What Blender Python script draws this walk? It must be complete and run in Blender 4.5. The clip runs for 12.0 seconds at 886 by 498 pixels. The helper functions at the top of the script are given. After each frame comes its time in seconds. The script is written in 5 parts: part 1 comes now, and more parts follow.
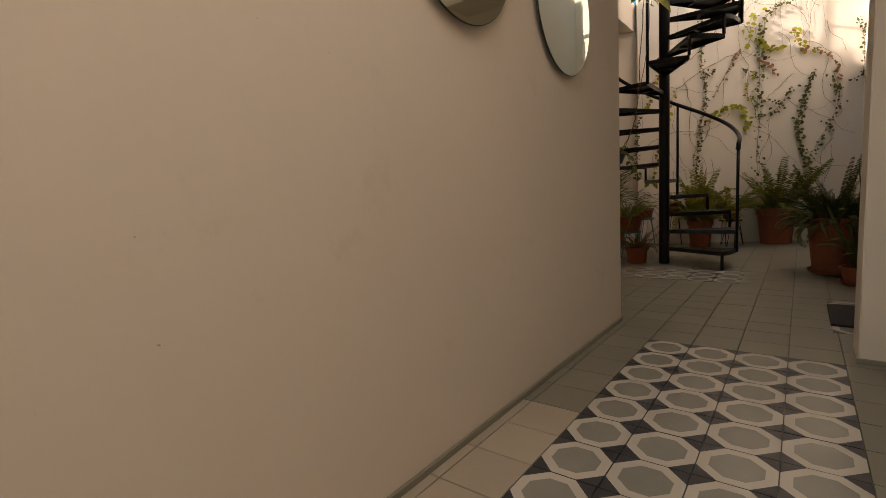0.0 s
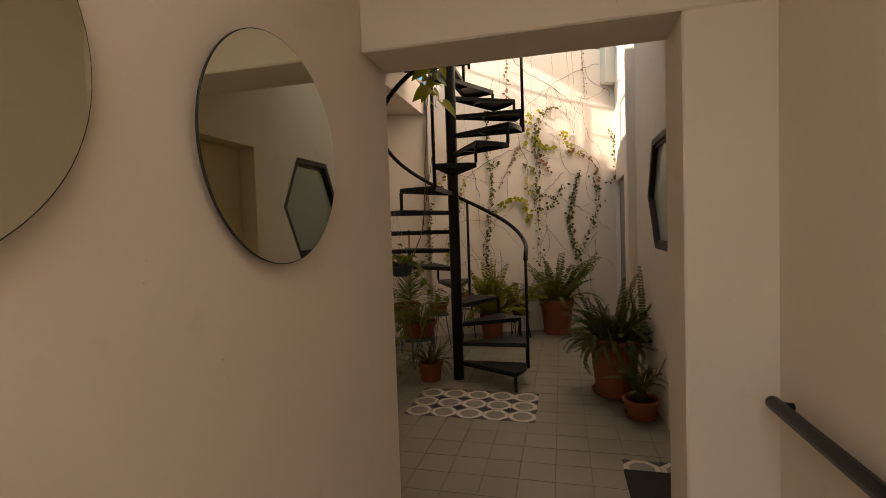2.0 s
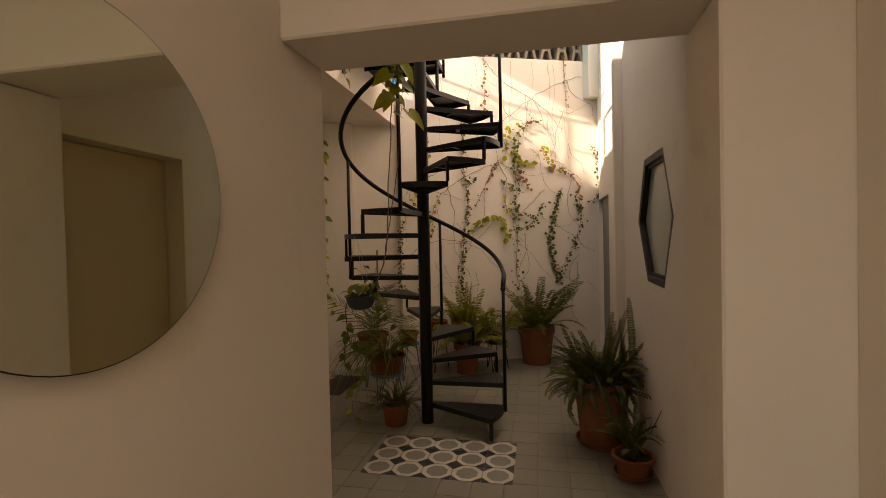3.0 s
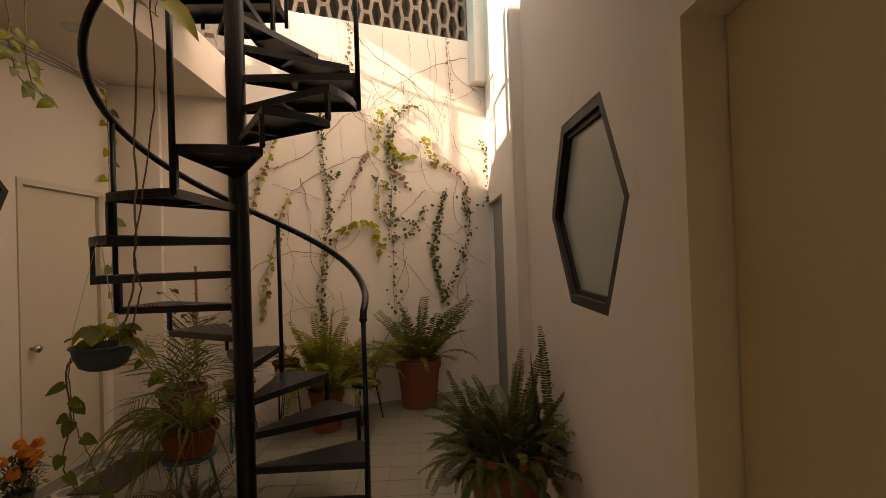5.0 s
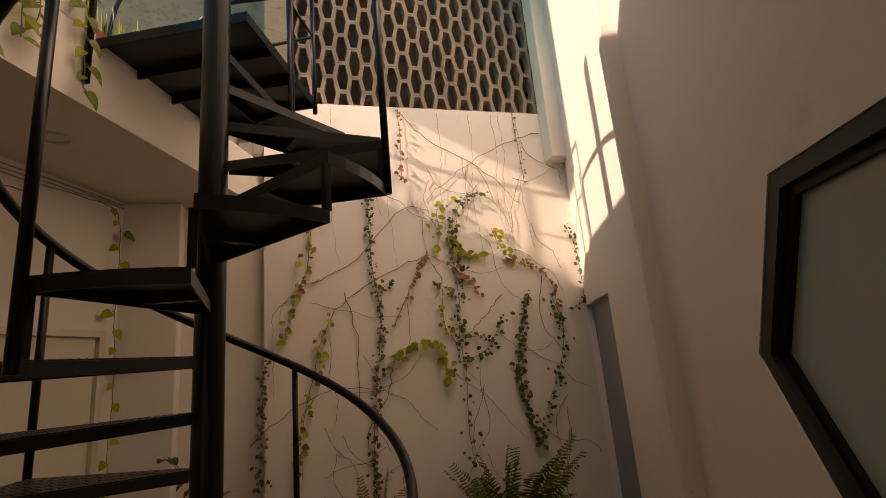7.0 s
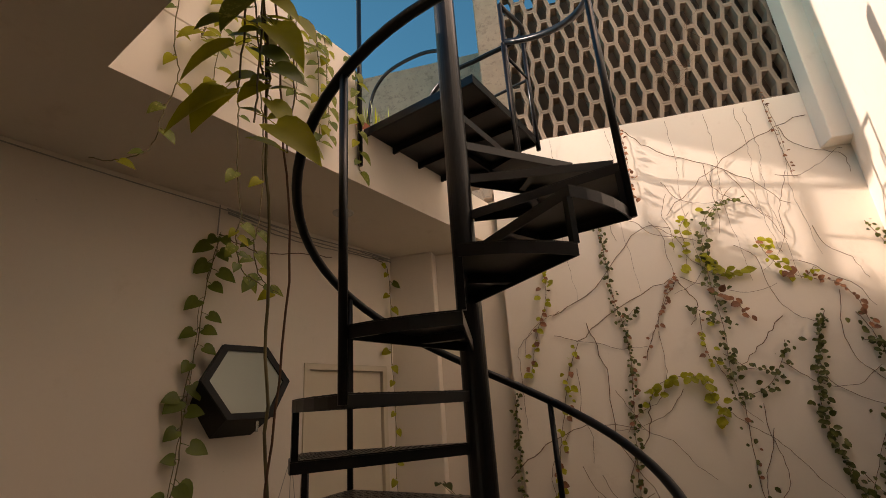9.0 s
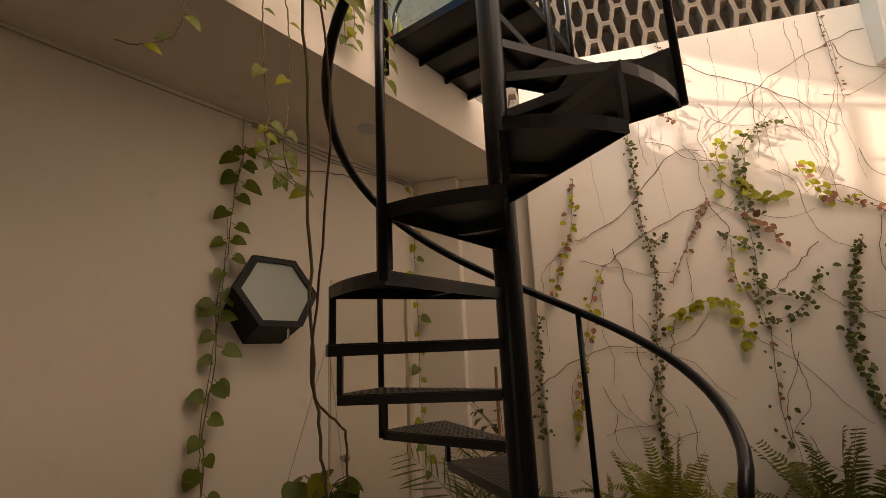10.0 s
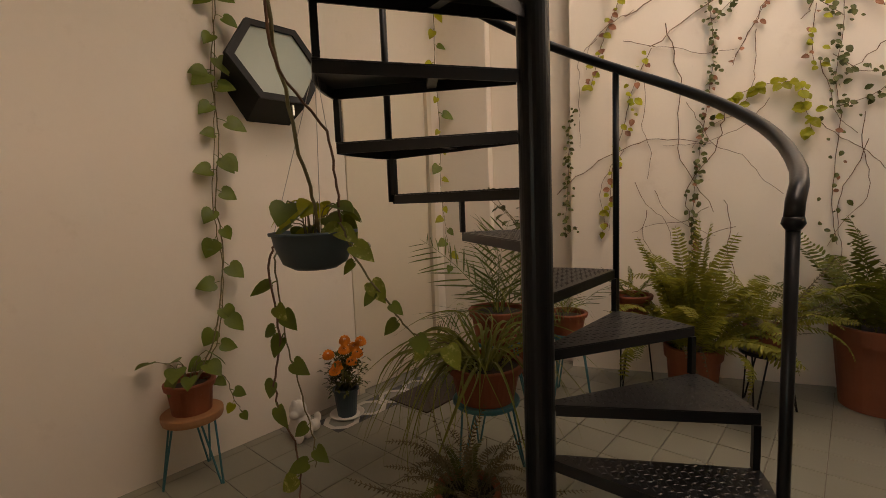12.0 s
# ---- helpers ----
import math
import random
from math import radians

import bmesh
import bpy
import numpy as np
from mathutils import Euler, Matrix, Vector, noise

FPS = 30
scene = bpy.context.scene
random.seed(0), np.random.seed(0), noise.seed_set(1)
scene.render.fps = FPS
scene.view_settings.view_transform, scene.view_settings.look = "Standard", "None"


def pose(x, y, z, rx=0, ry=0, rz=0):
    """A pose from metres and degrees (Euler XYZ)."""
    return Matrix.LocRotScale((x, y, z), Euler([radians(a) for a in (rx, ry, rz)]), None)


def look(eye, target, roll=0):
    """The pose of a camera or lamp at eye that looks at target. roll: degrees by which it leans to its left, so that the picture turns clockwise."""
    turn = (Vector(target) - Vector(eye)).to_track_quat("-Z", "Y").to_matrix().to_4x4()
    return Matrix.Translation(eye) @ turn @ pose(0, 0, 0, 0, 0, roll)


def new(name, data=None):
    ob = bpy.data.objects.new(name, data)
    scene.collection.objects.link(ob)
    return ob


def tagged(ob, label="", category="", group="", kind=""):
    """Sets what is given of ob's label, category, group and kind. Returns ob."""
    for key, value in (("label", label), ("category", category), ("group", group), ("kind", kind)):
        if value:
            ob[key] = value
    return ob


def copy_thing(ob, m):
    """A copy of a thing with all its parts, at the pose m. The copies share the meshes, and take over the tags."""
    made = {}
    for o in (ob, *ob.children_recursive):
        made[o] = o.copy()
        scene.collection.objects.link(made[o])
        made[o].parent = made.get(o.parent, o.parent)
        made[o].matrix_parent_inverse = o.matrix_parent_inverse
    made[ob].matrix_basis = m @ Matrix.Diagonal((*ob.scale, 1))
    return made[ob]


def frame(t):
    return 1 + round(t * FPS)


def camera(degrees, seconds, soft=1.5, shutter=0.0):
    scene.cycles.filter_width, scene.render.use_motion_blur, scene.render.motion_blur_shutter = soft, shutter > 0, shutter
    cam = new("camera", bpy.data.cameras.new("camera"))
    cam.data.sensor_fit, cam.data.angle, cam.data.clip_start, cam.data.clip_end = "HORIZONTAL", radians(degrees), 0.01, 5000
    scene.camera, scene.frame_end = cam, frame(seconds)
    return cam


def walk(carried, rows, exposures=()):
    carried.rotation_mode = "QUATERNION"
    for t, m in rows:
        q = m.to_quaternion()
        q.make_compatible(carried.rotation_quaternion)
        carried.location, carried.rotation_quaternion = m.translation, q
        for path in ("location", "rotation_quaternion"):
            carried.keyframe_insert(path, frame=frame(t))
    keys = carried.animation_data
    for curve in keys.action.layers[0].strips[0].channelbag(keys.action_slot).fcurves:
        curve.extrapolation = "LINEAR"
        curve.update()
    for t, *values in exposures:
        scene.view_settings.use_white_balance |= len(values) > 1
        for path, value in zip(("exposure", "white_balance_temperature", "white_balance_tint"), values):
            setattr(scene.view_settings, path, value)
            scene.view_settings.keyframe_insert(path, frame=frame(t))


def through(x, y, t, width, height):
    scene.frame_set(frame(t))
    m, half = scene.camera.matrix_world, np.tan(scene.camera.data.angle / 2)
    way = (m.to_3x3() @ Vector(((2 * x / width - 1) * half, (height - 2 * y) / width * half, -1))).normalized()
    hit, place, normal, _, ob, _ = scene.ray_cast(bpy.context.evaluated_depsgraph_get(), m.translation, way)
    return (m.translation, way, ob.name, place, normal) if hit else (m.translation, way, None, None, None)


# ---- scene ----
cam = camera(86.7, 12.0, 0.6)
PATH = [
    (0, (-0.032, 0.047, 0.822), (-1.242, 1.624, 0.598), -3.0),
    (0.5, (-0.15, 0.298, 0.919), (-1.056, 2.069, 0.713), -2.5),
    (1, (-0.223, 0.581, 1.061), (-0.875, 2.465, 0.9), -2.2),
    (1.5, (-0.207, 0.83, 1.219), (-0.731, 2.758, 1.119), -1.4),
    (2, (-0.196, 1.067, 1.402), (-0.688, 3.004, 1.322), -1.9),
    (2.5, (-0.221, 1.295, 1.526), (-0.668, 3.244, 1.471), -1.5),
    (4.3, (-0.216, 2.327, 1.466), (-0.376, 4.321, 1.452), -1.5),
    (4.5, (-0.195, 2.464, 1.467), (-0.279, 4.462, 1.457), -1.5),
    (5, (-0.167, 2.779, 1.452), (-0.096, 4.777, 1.476), -1.9),
    (5.5, (-0.174, 3.086, 1.485), (-0.068, 5.082, 1.553), -2.2),
    (6, (-0.143, 3.374, 1.548), (-0.052, 5.368, 1.682), -2.7),
    (6.5, (-0.132, 3.654, 1.6), (-0.149, 5.632, 1.894), -3.9),
    (7, (-0.16, 3.82, 1.688), (-0.385, 5.758, 2.129), -5.1),
    (7.5, (-0.156, 3.874, 1.704), (-0.613, 5.726, 2.305), -5.8),
    (7.7, (-0.133, 3.866, 1.742), (-0.688, 5.681, 2.371), -5.7),
    (9.3, (-0.266, 3.793, 1.670), (-1.383, 5.333, 2.290), -3.4),
    (9.5, (-0.297, 3.802, 1.617), (-1.433, 5.338, 2.213), -3.1),
    (10, (-0.333, 3.819, 1.542), (-1.496, 5.389, 1.969), -2.6),
    (10.5, (-0.366, 3.858, 1.404), (-1.482, 5.493, 1.686), -2.4),
    (11, (-0.377, 3.898, 1.317), (-1.464, 5.574, 1.406), -2.7),
    (11.5, (-0.386, 3.923, 1.234), (-1.523, 5.567, 1.162), -2.8),
    (12, (-0.416, 4.037, 1.201), (-1.73, 5.531, 0.991), -2.3),
]
walk(cam, [(t, look(eye, target, roll)) for t, eye, target, roll in PATH],
     [(0.0, 2.48, 7250, 19), (2.5, 2.55, 7900, 22), (4.5, 2.65, 8400, 26), (6.0, 2.45, 8400, 27), (7.0, 1.93, 8250, 28), (9.5, 2.2, 7800, 25), (10.0, 2.45, 7800, 24), (11.0, 2.62, 7700, 23), (12.0, 3.15, 7400, 21)])
SKY, SUNPOWER, HALLPOWER, ROOFPOWER, WELLPOWER = 0.05, 1.35, 0.8, 3.3, 9.0


# ---------------------------------------------------------------- light
world = bpy.data.worlds.new("sky")
scene.world = world
world.use_nodes = True
wn = world.node_tree
sky = wn.nodes.new("ShaderNodeTexSky")
sky.sky_type = "NISHITA"
sky.sun_disc = False
sky.dust_density, sky.ozone_density, sky.altitude = 0.1, 2.0, 2200.0
SUN = Vector((1.0, 0.76, -0.54)).normalized()      # the way the sunlight travels
sky.sun_elevation = math.asin(-SUN.z)
sky.sun_rotation = math.atan2(-SUN.x, -SUN.y)
teal_air = wn.nodes.new("ShaderNodeMix")
teal_air.data_type, teal_air.blend_type = "RGBA", "MULTIPLY"
teal_air.inputs["Factor"].default_value, teal_air.inputs["B"].default_value = 1.0, (0.3, 1.0, 0.95, 1)
wn.links.new(sky.outputs[0], teal_air.inputs["A"])
wn.links.new(teal_air.outputs["Result"], wn.nodes["Background"].inputs[0])
wn.nodes["Background"].inputs[1].default_value = SKY

sun = new("sun", bpy.data.lights.new("sun", "SUN"))
sun.data.energy, sun.data.angle, sun.data.color = SUNPOWER, radians(0.6), (1.0, 0.95, 0.88)
sun.matrix_world = look((-8, -3, 8), Vector((-8, -3, 8)) + SUN)

# fill lamp added in an unseen end-wall opening behind the start of the walk
hall_end_fill = new("hall_end_fill_lamp", bpy.data.lights.new("hall_end_fill_lamp", "AREA"))
hall_end_fill.data.shape, hall_end_fill.data.size, hall_end_fill.data.size_y = "RECTANGLE", 0.9, 1.7
hall_end_fill.data.energy, hall_end_fill.data.color = HALLPOWER, (1.0, 0.88, 0.76)
hall_end_fill.matrix_world = look((-0.23, -4.62, 1.30), (-0.23, 0, 1.30))

# and a fill lamp added above the hall's first stretch, in an unseen opening
hall_top_fill = new("hall_top_fill_lamp", bpy.data.lights.new("hall_top_fill_lamp", "AREA"))
hall_top_fill.data.shape, hall_top_fill.data.size, hall_top_fill.data.size_y = "RECTANGLE", 1.0, 3.0
hall_top_fill.data.energy, hall_top_fill.data.color = ROOFPOWER, (1.0, 0.88, 0.76)
hall_top_fill.matrix_world = look((-0.23, -0.4, 2.80), (-0.23, -0.4, 0))

# added lamp stands in for sky through the patio's open well, tilted west
well_light = new("light_well_fill", bpy.data.lights.new("light_well_fill", "AREA"))
well_light.data.shape, well_light.data.size, well_light.data.size_y = "RECTANGLE", 1.1, 2.6
well_light.data.energy, well_light.data.color = WELLPOWER, (1.0, 0.79, 0.61)
well_light.matrix_world = pose(-0.1, 5.6, 5.3, 0, 40, 0)

# ---------------------------------------------------------------- materials


def material(name, colour, rough=0.6, metal=0.0, vary=0.12, scale=3.0, fine=60.0, bump=0.1, dirt=None, dirt_at=0.62, spec=0.5, island=0.0, per_object=0.0, sub=0.0, through=0.0):
    """A surface with two scales of variation, optional stains, and fine relief."""
    m = bpy.data.materials.new(name)
    m.use_nodes = True
    nt = m.node_tree
    b = nt.nodes["Principled BSDF"]
    b.inputs["Roughness"].default_value, b.inputs["Metallic"].default_value = rough, metal
    b.inputs["Specular IOR Level"].default_value = spec
    co = nt.nodes.new("ShaderNodeTexCoord")
    geo = nt.nodes.new("ShaderNodeNewGeometry")
    big, small = nt.nodes.new("ShaderNodeTexNoise"), nt.nodes.new("ShaderNodeTexNoise")
    for n, s, d in ((big, scale, 5), (small, fine, 3)):
        n.inputs["Scale"].default_value, n.inputs["Detail"].default_value = s, d
        nt.links.new(geo.outputs["Position"], n.inputs["Vector"])
    mix = nt.nodes.new("ShaderNodeMix")
    mix.data_type = "RGBA"
    lo = [max(0, c * (1 - vary)) for c in colour]
    hi = [min(1, c * (1 + vary)) for c in colour]
    mix.inputs["A"].default_value, mix.inputs["B"].default_value = (*lo, 1), (*hi, 1)
    add = nt.nodes.new("ShaderNodeMath")
    add.operation = "MULTIPLY_ADD"
    add.inputs[1].default_value, add.inputs[2].default_value = 0.35, -0.17
    nt.links.new(small.outputs["Fac"], add.inputs[0])
    plus = nt.nodes.new("ShaderNodeMath")
    plus.operation = "ADD"
    nt.links.new(big.outputs["Fac"], plus.inputs[0])
    nt.links.new(add.outputs[0], plus.inputs[1])
    fac = plus
    if island or per_object:
        rnd = nt.nodes.new("ShaderNodeMath")
        rnd.operation = "MULTIPLY_ADD"
        rnd.inputs[1].default_value = island or per_object
        rnd.inputs[2].default_value = -(island or per_object) / 2
        if island:
            nt.links.new(geo.outputs["Random Per Island"], rnd.inputs[0])
        else:
            info = nt.nodes.new("ShaderNodeObjectInfo")
            nt.links.new(info.outputs["Random"], rnd.inputs[0])
        more = nt.nodes.new("ShaderNodeMath")
        more.operation = "ADD"
        nt.links.new(plus.outputs[0], more.inputs[0])
        nt.links.new(rnd.outputs[0], more.inputs[1])
        fac = more
    nt.links.new(fac.outputs[0], mix.inputs["Factor"])
    out = mix.outputs["Result"]
    if dirt:
        spots = nt.nodes.new("ShaderNodeTexNoise")
        spots.inputs["Scale"].default_value, spots.inputs["Detail"].default_value = scale * 2.3, 8
        spots.inputs["Roughness"].default_value = 0.7
        nt.links.new(geo.outputs["Position"], spots.inputs["Vector"])
        ramp = nt.nodes.new("ShaderNodeMapRange")
        ramp.inputs["From Min"].default_value, ramp.inputs["From Max"].default_value = dirt_at, dirt_at + 0.15
        nt.links.new(spots.outputs["Fac"], ramp.inputs["Value"])
        second = nt.nodes.new("ShaderNodeMix")
        second.data_type = "RGBA"
        second.inputs["B"].default_value = (*dirt, 1)
        nt.links.new(ramp.outputs["Result"], second.inputs["Factor"])
        nt.links.new(out, second.inputs["A"])
        out = second.outputs["Result"]
    nt.links.new(out, b.inputs["Base Color"])
    if bump:
        bp = nt.nodes.new("ShaderNodeBump")
        bp.inputs["Strength"].default_value, bp.inputs["Distance"].default_value = bump, 0.004
        nt.links.new(plus.outputs[0], bp.inputs["Height"])
        nt.links.new(bp.outputs[0], b.inputs["Normal"])
    if sub:
        b.inputs["Subsurface Weight"].default_value = sub
    if through:
        # thin leaves let some light pass
        glow = nt.nodes.new("ShaderNodeBsdfTranslucent")
        lift = nt.nodes.new("ShaderNodeMix")
        lift.data_type, lift.blend_type = "RGBA", "MULTIPLY"
        lift.inputs["Factor"].default_value, lift.inputs["B"].default_value = 1.0, (1.6, 1.6, 0.9, 1)
        nt.links.new(out, lift.inputs["A"])
        nt.links.new(lift.outputs["Result"], glow.inputs["Color"])
        both = nt.nodes.new("ShaderNodeMixShader")
        both.inputs[0].default_value = through
        nt.links.new(b.outputs[0], both.inputs[1])
        nt.links.new(glow.outputs[0], both.inputs[2])
        nt.links.new(both.outputs[0], nt.nodes["Material Output"].inputs["Surface"])
    return m


plaster = material("plaster", (0.82, 0.735, 0.63), 0.85, vary=0.04, scale=1.6, fine=45, bump=0.3, spec=0.25, dirt=(0.74, 0.65, 0.54), dirt_at=0.60)


def add_specks(m, tint, at, amount):
    """Small sparse scuffs and specks of dirt over a paint."""
    nt = m.node_tree
    b = nt.nodes["Principled BSDF"]
    old = b.inputs["Base Color"].links[0].from_socket
    geo = nt.nodes.new("ShaderNodeNewGeometry")
    fine, patch = nt.nodes.new("ShaderNodeTexNoise"), nt.nodes.new("ShaderNodeTexNoise")
    for n, sc in ((fine, 75.0), (patch, 2.2)):
        n.inputs["Scale"].default_value, n.inputs["Detail"].default_value = sc, 3
        nt.links.new(geo.outputs["Position"], n.inputs["Vector"])
    total = nt.nodes.new("ShaderNodeMath")
    total.operation = "MULTIPLY_ADD"
    total.inputs[1].default_value = 0.45
    nt.links.new(patch.outputs["Fac"], total.inputs[0])
    nt.links.new(fine.outputs["Fac"], total.inputs[2])
    ramp = nt.nodes.new("ShaderNodeMapRange")
    ramp.inputs["From Min"].default_value, ramp.inputs["From Max"].default_value = at, at + 0.03
    ramp.inputs["To Max"].default_value = amount
    nt.links.new(total.outputs[0], ramp.inputs["Value"])
    mix = nt.nodes.new("ShaderNodeMix")
    mix.data_type = "RGBA"
    mix.inputs["B"].default_value = (*tint, 1)
    nt.links.new(ramp.outputs["Result"], mix.inputs["Factor"])
    nt.links.new(old, mix.inputs["A"])
    nt.links.new(mix.outputs["Result"], b.inputs["Base Color"])


add_specks(plaster, (0.34, 0.27, 0.2), 1.02, 0.7)
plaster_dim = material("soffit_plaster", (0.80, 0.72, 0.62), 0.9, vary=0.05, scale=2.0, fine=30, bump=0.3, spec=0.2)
concrete = material("concrete", (0.42, 0.38, 0.34), 0.9, vary=0.22, scale=4, fine=80, bump=0.5, dirt=(0.2, 0.17, 0.14))
shade_concrete = material("shade_concrete", (0.085, 0.064, 0.047), 0.92, vary=0.3, scale=4, fine=80, bump=0.5, dirt=(0.08, 0.065, 0.05))
block_mat = material("cement_block", (0.27, 0.205, 0.15), 0.92, vary=0.2, scale=5, fine=70, bump=0.5, per_object=0.5, dirt=(0.22, 0.19, 0.17), dirt_at=0.6)
rough_pier = material("rough_render", (0.33, 0.25, 0.18), 0.95, vary=0.25, scale=7, fine=45, bump=0.9, dirt=(0.2, 0.15, 0.11), dirt_at=0.52)
grout = material("grout", (0.22, 0.19, 0.155), 0.9, vary=0.2, scale=6, bump=0.3)
tile_plain = material("cement_tile", (0.25, 0.24, 0.185), 0.34, vary=0.10, scale=2.5, fine=50, bump=0.06, per_object=0.55, dirt=(0.27, 0.24, 0.20), dirt_at=0.6)
tile_plain_stuff = material("cement_tile_far", (0.25, 0.24, 0.185), 0.36, vary=0.10, scale=2.5, fine=50, bump=0.06, island=0.55)
tile_white = material("tile_white", (0.62, 0.58, 0.50), 0.26, vary=0.08, scale=6, bump=0.05, per_object=0.2)
tile_grey = material("tile_grey", (0.29, 0.29, 0.25), 0.25, vary=0.14, scale=7, bump=0.06, per_object=0.3, dirt=(0.36, 0.34, 0.3), dirt_at=0.58)
tile_dark = material("tile_dark", (0.045, 0.045, 0.05), 0.35, vary=0.2, scale=8, bump=0.05)
tile_beige = material("beige_tile", (0.46, 0.40, 0.31), 0.36, vary=0.10, scale=2.5, fine=50, bump=0.06, per_object=0.4)
iron = material("black_iron", (0.005, 0.005, 0.006), 0.3, vary=0.3, scale=9, fine=120, bump=0.12, dirt=(0.014, 0.012, 0.010), dirt_at=0.66, spec=0.3)
tread_iron = material("tread_iron", (0.007, 0.007, 0.008), 0.34, vary=0.3, scale=14, fine=90, bump=0.15, dirt=(0.022, 0.020, 0.018), dirt_at=0.62, spec=0.4)
cream = material("cream_paint", (0.72, 0.63, 0.49), 0.5, vary=0.03, scale=1.2, fine=30, bump=0.06)
cream_dark = material("beige_paint", (0.66, 0.53, 0.31), 0.5, vary=0.04, scale=1.2, fine=30, bump=0.06)
cream_frame = material("pale_beige_paint", (0.80, 0.70, 0.52), 0.5, vary=0.04, scale=1.2, fine=30, bump=0.06)
frame_brown = material("brown_metal", (0.035, 0.030, 0.025), 0.55, vary=0.25, scale=9, bump=0.2, dirt=(0.12, 0.1, 0.08), dirt_at=0.62, spec=0.3)
frame_black = material("black_frame", (0.009, 0.0088, 0.0085), 0.5, vary=0.3, scale=12, bump=0.2, dirt=(0.03, 0.026, 0.022), dirt_at=0.66, spec=0.3)
terracotta = material("terracotta", (0.24, 0.066, 0.026), 0.75, vary=0.18, scale=8, fine=70, bump=0.25, dirt=(0.45, 0.3, 0.22), dirt_at=0.66)
soil = material("soil", (0.035, 0.024, 0.016), 0.95, vary=0.4, scale=40, bump=0.8)
fern_leaf = material("fern_leaf", through=0.25, colour=(0.115, 0.122, 0.018), rough=0.55, spec=0.25, vary=0.25, scale=8, bump=0.1, island=0.9, sub=0.05)
bush_leaf = material("bush_leaf", (0.052, 0.06, 0.013), 0.55, spec=0.2, vary=0.3, scale=8, bump=0.1, island=0.9)
young_fern = material("young_fern_leaf", through=0.3, colour=(0.21, 0.20, 0.03), rough=0.55, spec=0.25, vary=0.25, scale=8, bump=0.1, island=0.9, dirt=(0.24, 0.17, 0.05), dirt_at=0.62)
dark_leaf = material("dark_leaf", (0.078, 0.082, 0.014), 0.5, spec=0.25, vary=0.25, scale=10, bump=0.1, island=0.9)
pothos_leaf = material("pothos_leaf", through=0.3, colour=(0.115, 0.15, 0.022), rough=0.4, spec=0.3, vary=0.25, scale=12, bump=0.1, island=0.8, dirt=(0.15, 0.18, 0.03), dirt_at=0.68)
lime_leaf = material("lime_leaf", through=0.42, colour=(0.29, 0.285, 0.018), rough=0.45, spec=0.25, vary=0.25, scale=14, bump=0.1, island=0.9, dirt=(0.33, 0.30, 0.08), dirt_at=0.58)
variegated_leaf = material("variegated_leaf", through=0.35, colour=(0.17, 0.20, 0.03), rough=0.42, spec=0.3, vary=0.25, scale=26, bump=0.1, island=0.6, dirt=(0.46, 0.45, 0.17), dirt_at=0.53)
dry_leaf = material("dry_leaf", (0.22, 0.085, 0.035), 0.7, vary=0.3, scale=14, bump=0.2, island=0.9)
twig = material("twig", (0.14, 0.072, 0.038), 0.8, vary=0.3, scale=20, bump=0.3)
stem_green = material("stem_green", (0.16, 0.13, 0.05), 0.6, vary=0.3, scale=20, bump=0.2)
blade_leaf = material("blade_leaf", through=0.3, colour=(0.22, 0.235, 0.065), rough=0.45, spec=0.3, vary=0.25, scale=10, bump=0.1, island=0.9)
teal = material("teal_paint", (0.03, 0.15, 0.17), 0.45, vary=0.15, scale=20, bump=0.1)
bowl_blue = material("grey_plastic", (0.035, 0.055, 0.065), 0.45, vary=0.1, scale=8, bump=0.05)
white_clay = material("white_clay", (0.7, 0.66, 0.6), 0.8, vary=0.1, scale=25, bump=0.5)
marigold = material("marigold", (0.72, 0.215, 0.006), 0.7, vary=0.2, scale=60, bump=0.8)
mat_rubber = material("mat_rubber", (0.02, 0.02, 0.02), 0.9, vary=0.3, scale=40, fine=300, bump=0.6)
mat_grey = material("mat_grey", (0.085, 0.068, 0.05), 0.95, vary=0.2, scale=30, fine=300, bump=0.6)
cable_mat = material("cable", (0.4, 0.37, 0.32), 0.6, vary=0.15, scale=20, bump=0.05)
wood = material("round_wood", (0.36, 0.17, 0.07), 0.6, vary=0.2, scale=12, bump=0.2)
chrome = material("chrome", (0.6, 0.58, 0.55), 0.25, metal=1.0, vary=0.05, scale=10, bump=0.02)
grey_door = material("grey_paint", (0.30, 0.29, 0.25), 0.6, vary=0.08, scale=3, bump=0.15)
lens_mat = material("lamp_lens", (0.62, 0.6, 0.56), 0.5, vary=0.03, scale=5, bump=0.02)
mirror_mat = material("mirror_silver", (0.76, 0.80, 0.69), 0.02, metal=1.0, vary=0.0, bump=0.0)
mirror_edge = material("mirror_edge", (0.02, 0.025, 0.02), 0.3, vary=0.1, bump=0.0)
frosted = material("frosted_pane", (0.36, 0.40, 0.34), 0.22, vary=0.05, scale=2, fine=200, bump=0.06)

# ---------------------------------------------------------------- mesh helpers


def part(name, bm, mat, parent=None, label="", smooth=False, mats=None):
    """One bmesh as one mesh object, under a thing or a part where one is given."""
    me = bpy.data.meshes.new(name)
    bmesh.ops.recalc_face_normals(bm, faces=bm.faces)
    bm.to_mesh(me)
    bm.free()
    for m in mats or [mat]:
        me.materials.append(m)
    if smooth:
        for p in me.polygons:
            p.use_smooth = True
    ob = new(name, me)
    if parent is not None:
        ob.parent = parent
    if label:
        ob["label"] = label
    return ob


def thing(name, label, category, at=(0, 0, 0), group="", turn=0):
    ob = new(name)
    ob.empty_display_size = 0.1
    ob.matrix_world = pose(*at, 0, 0, turn)
    return tagged(ob, label, category, group)


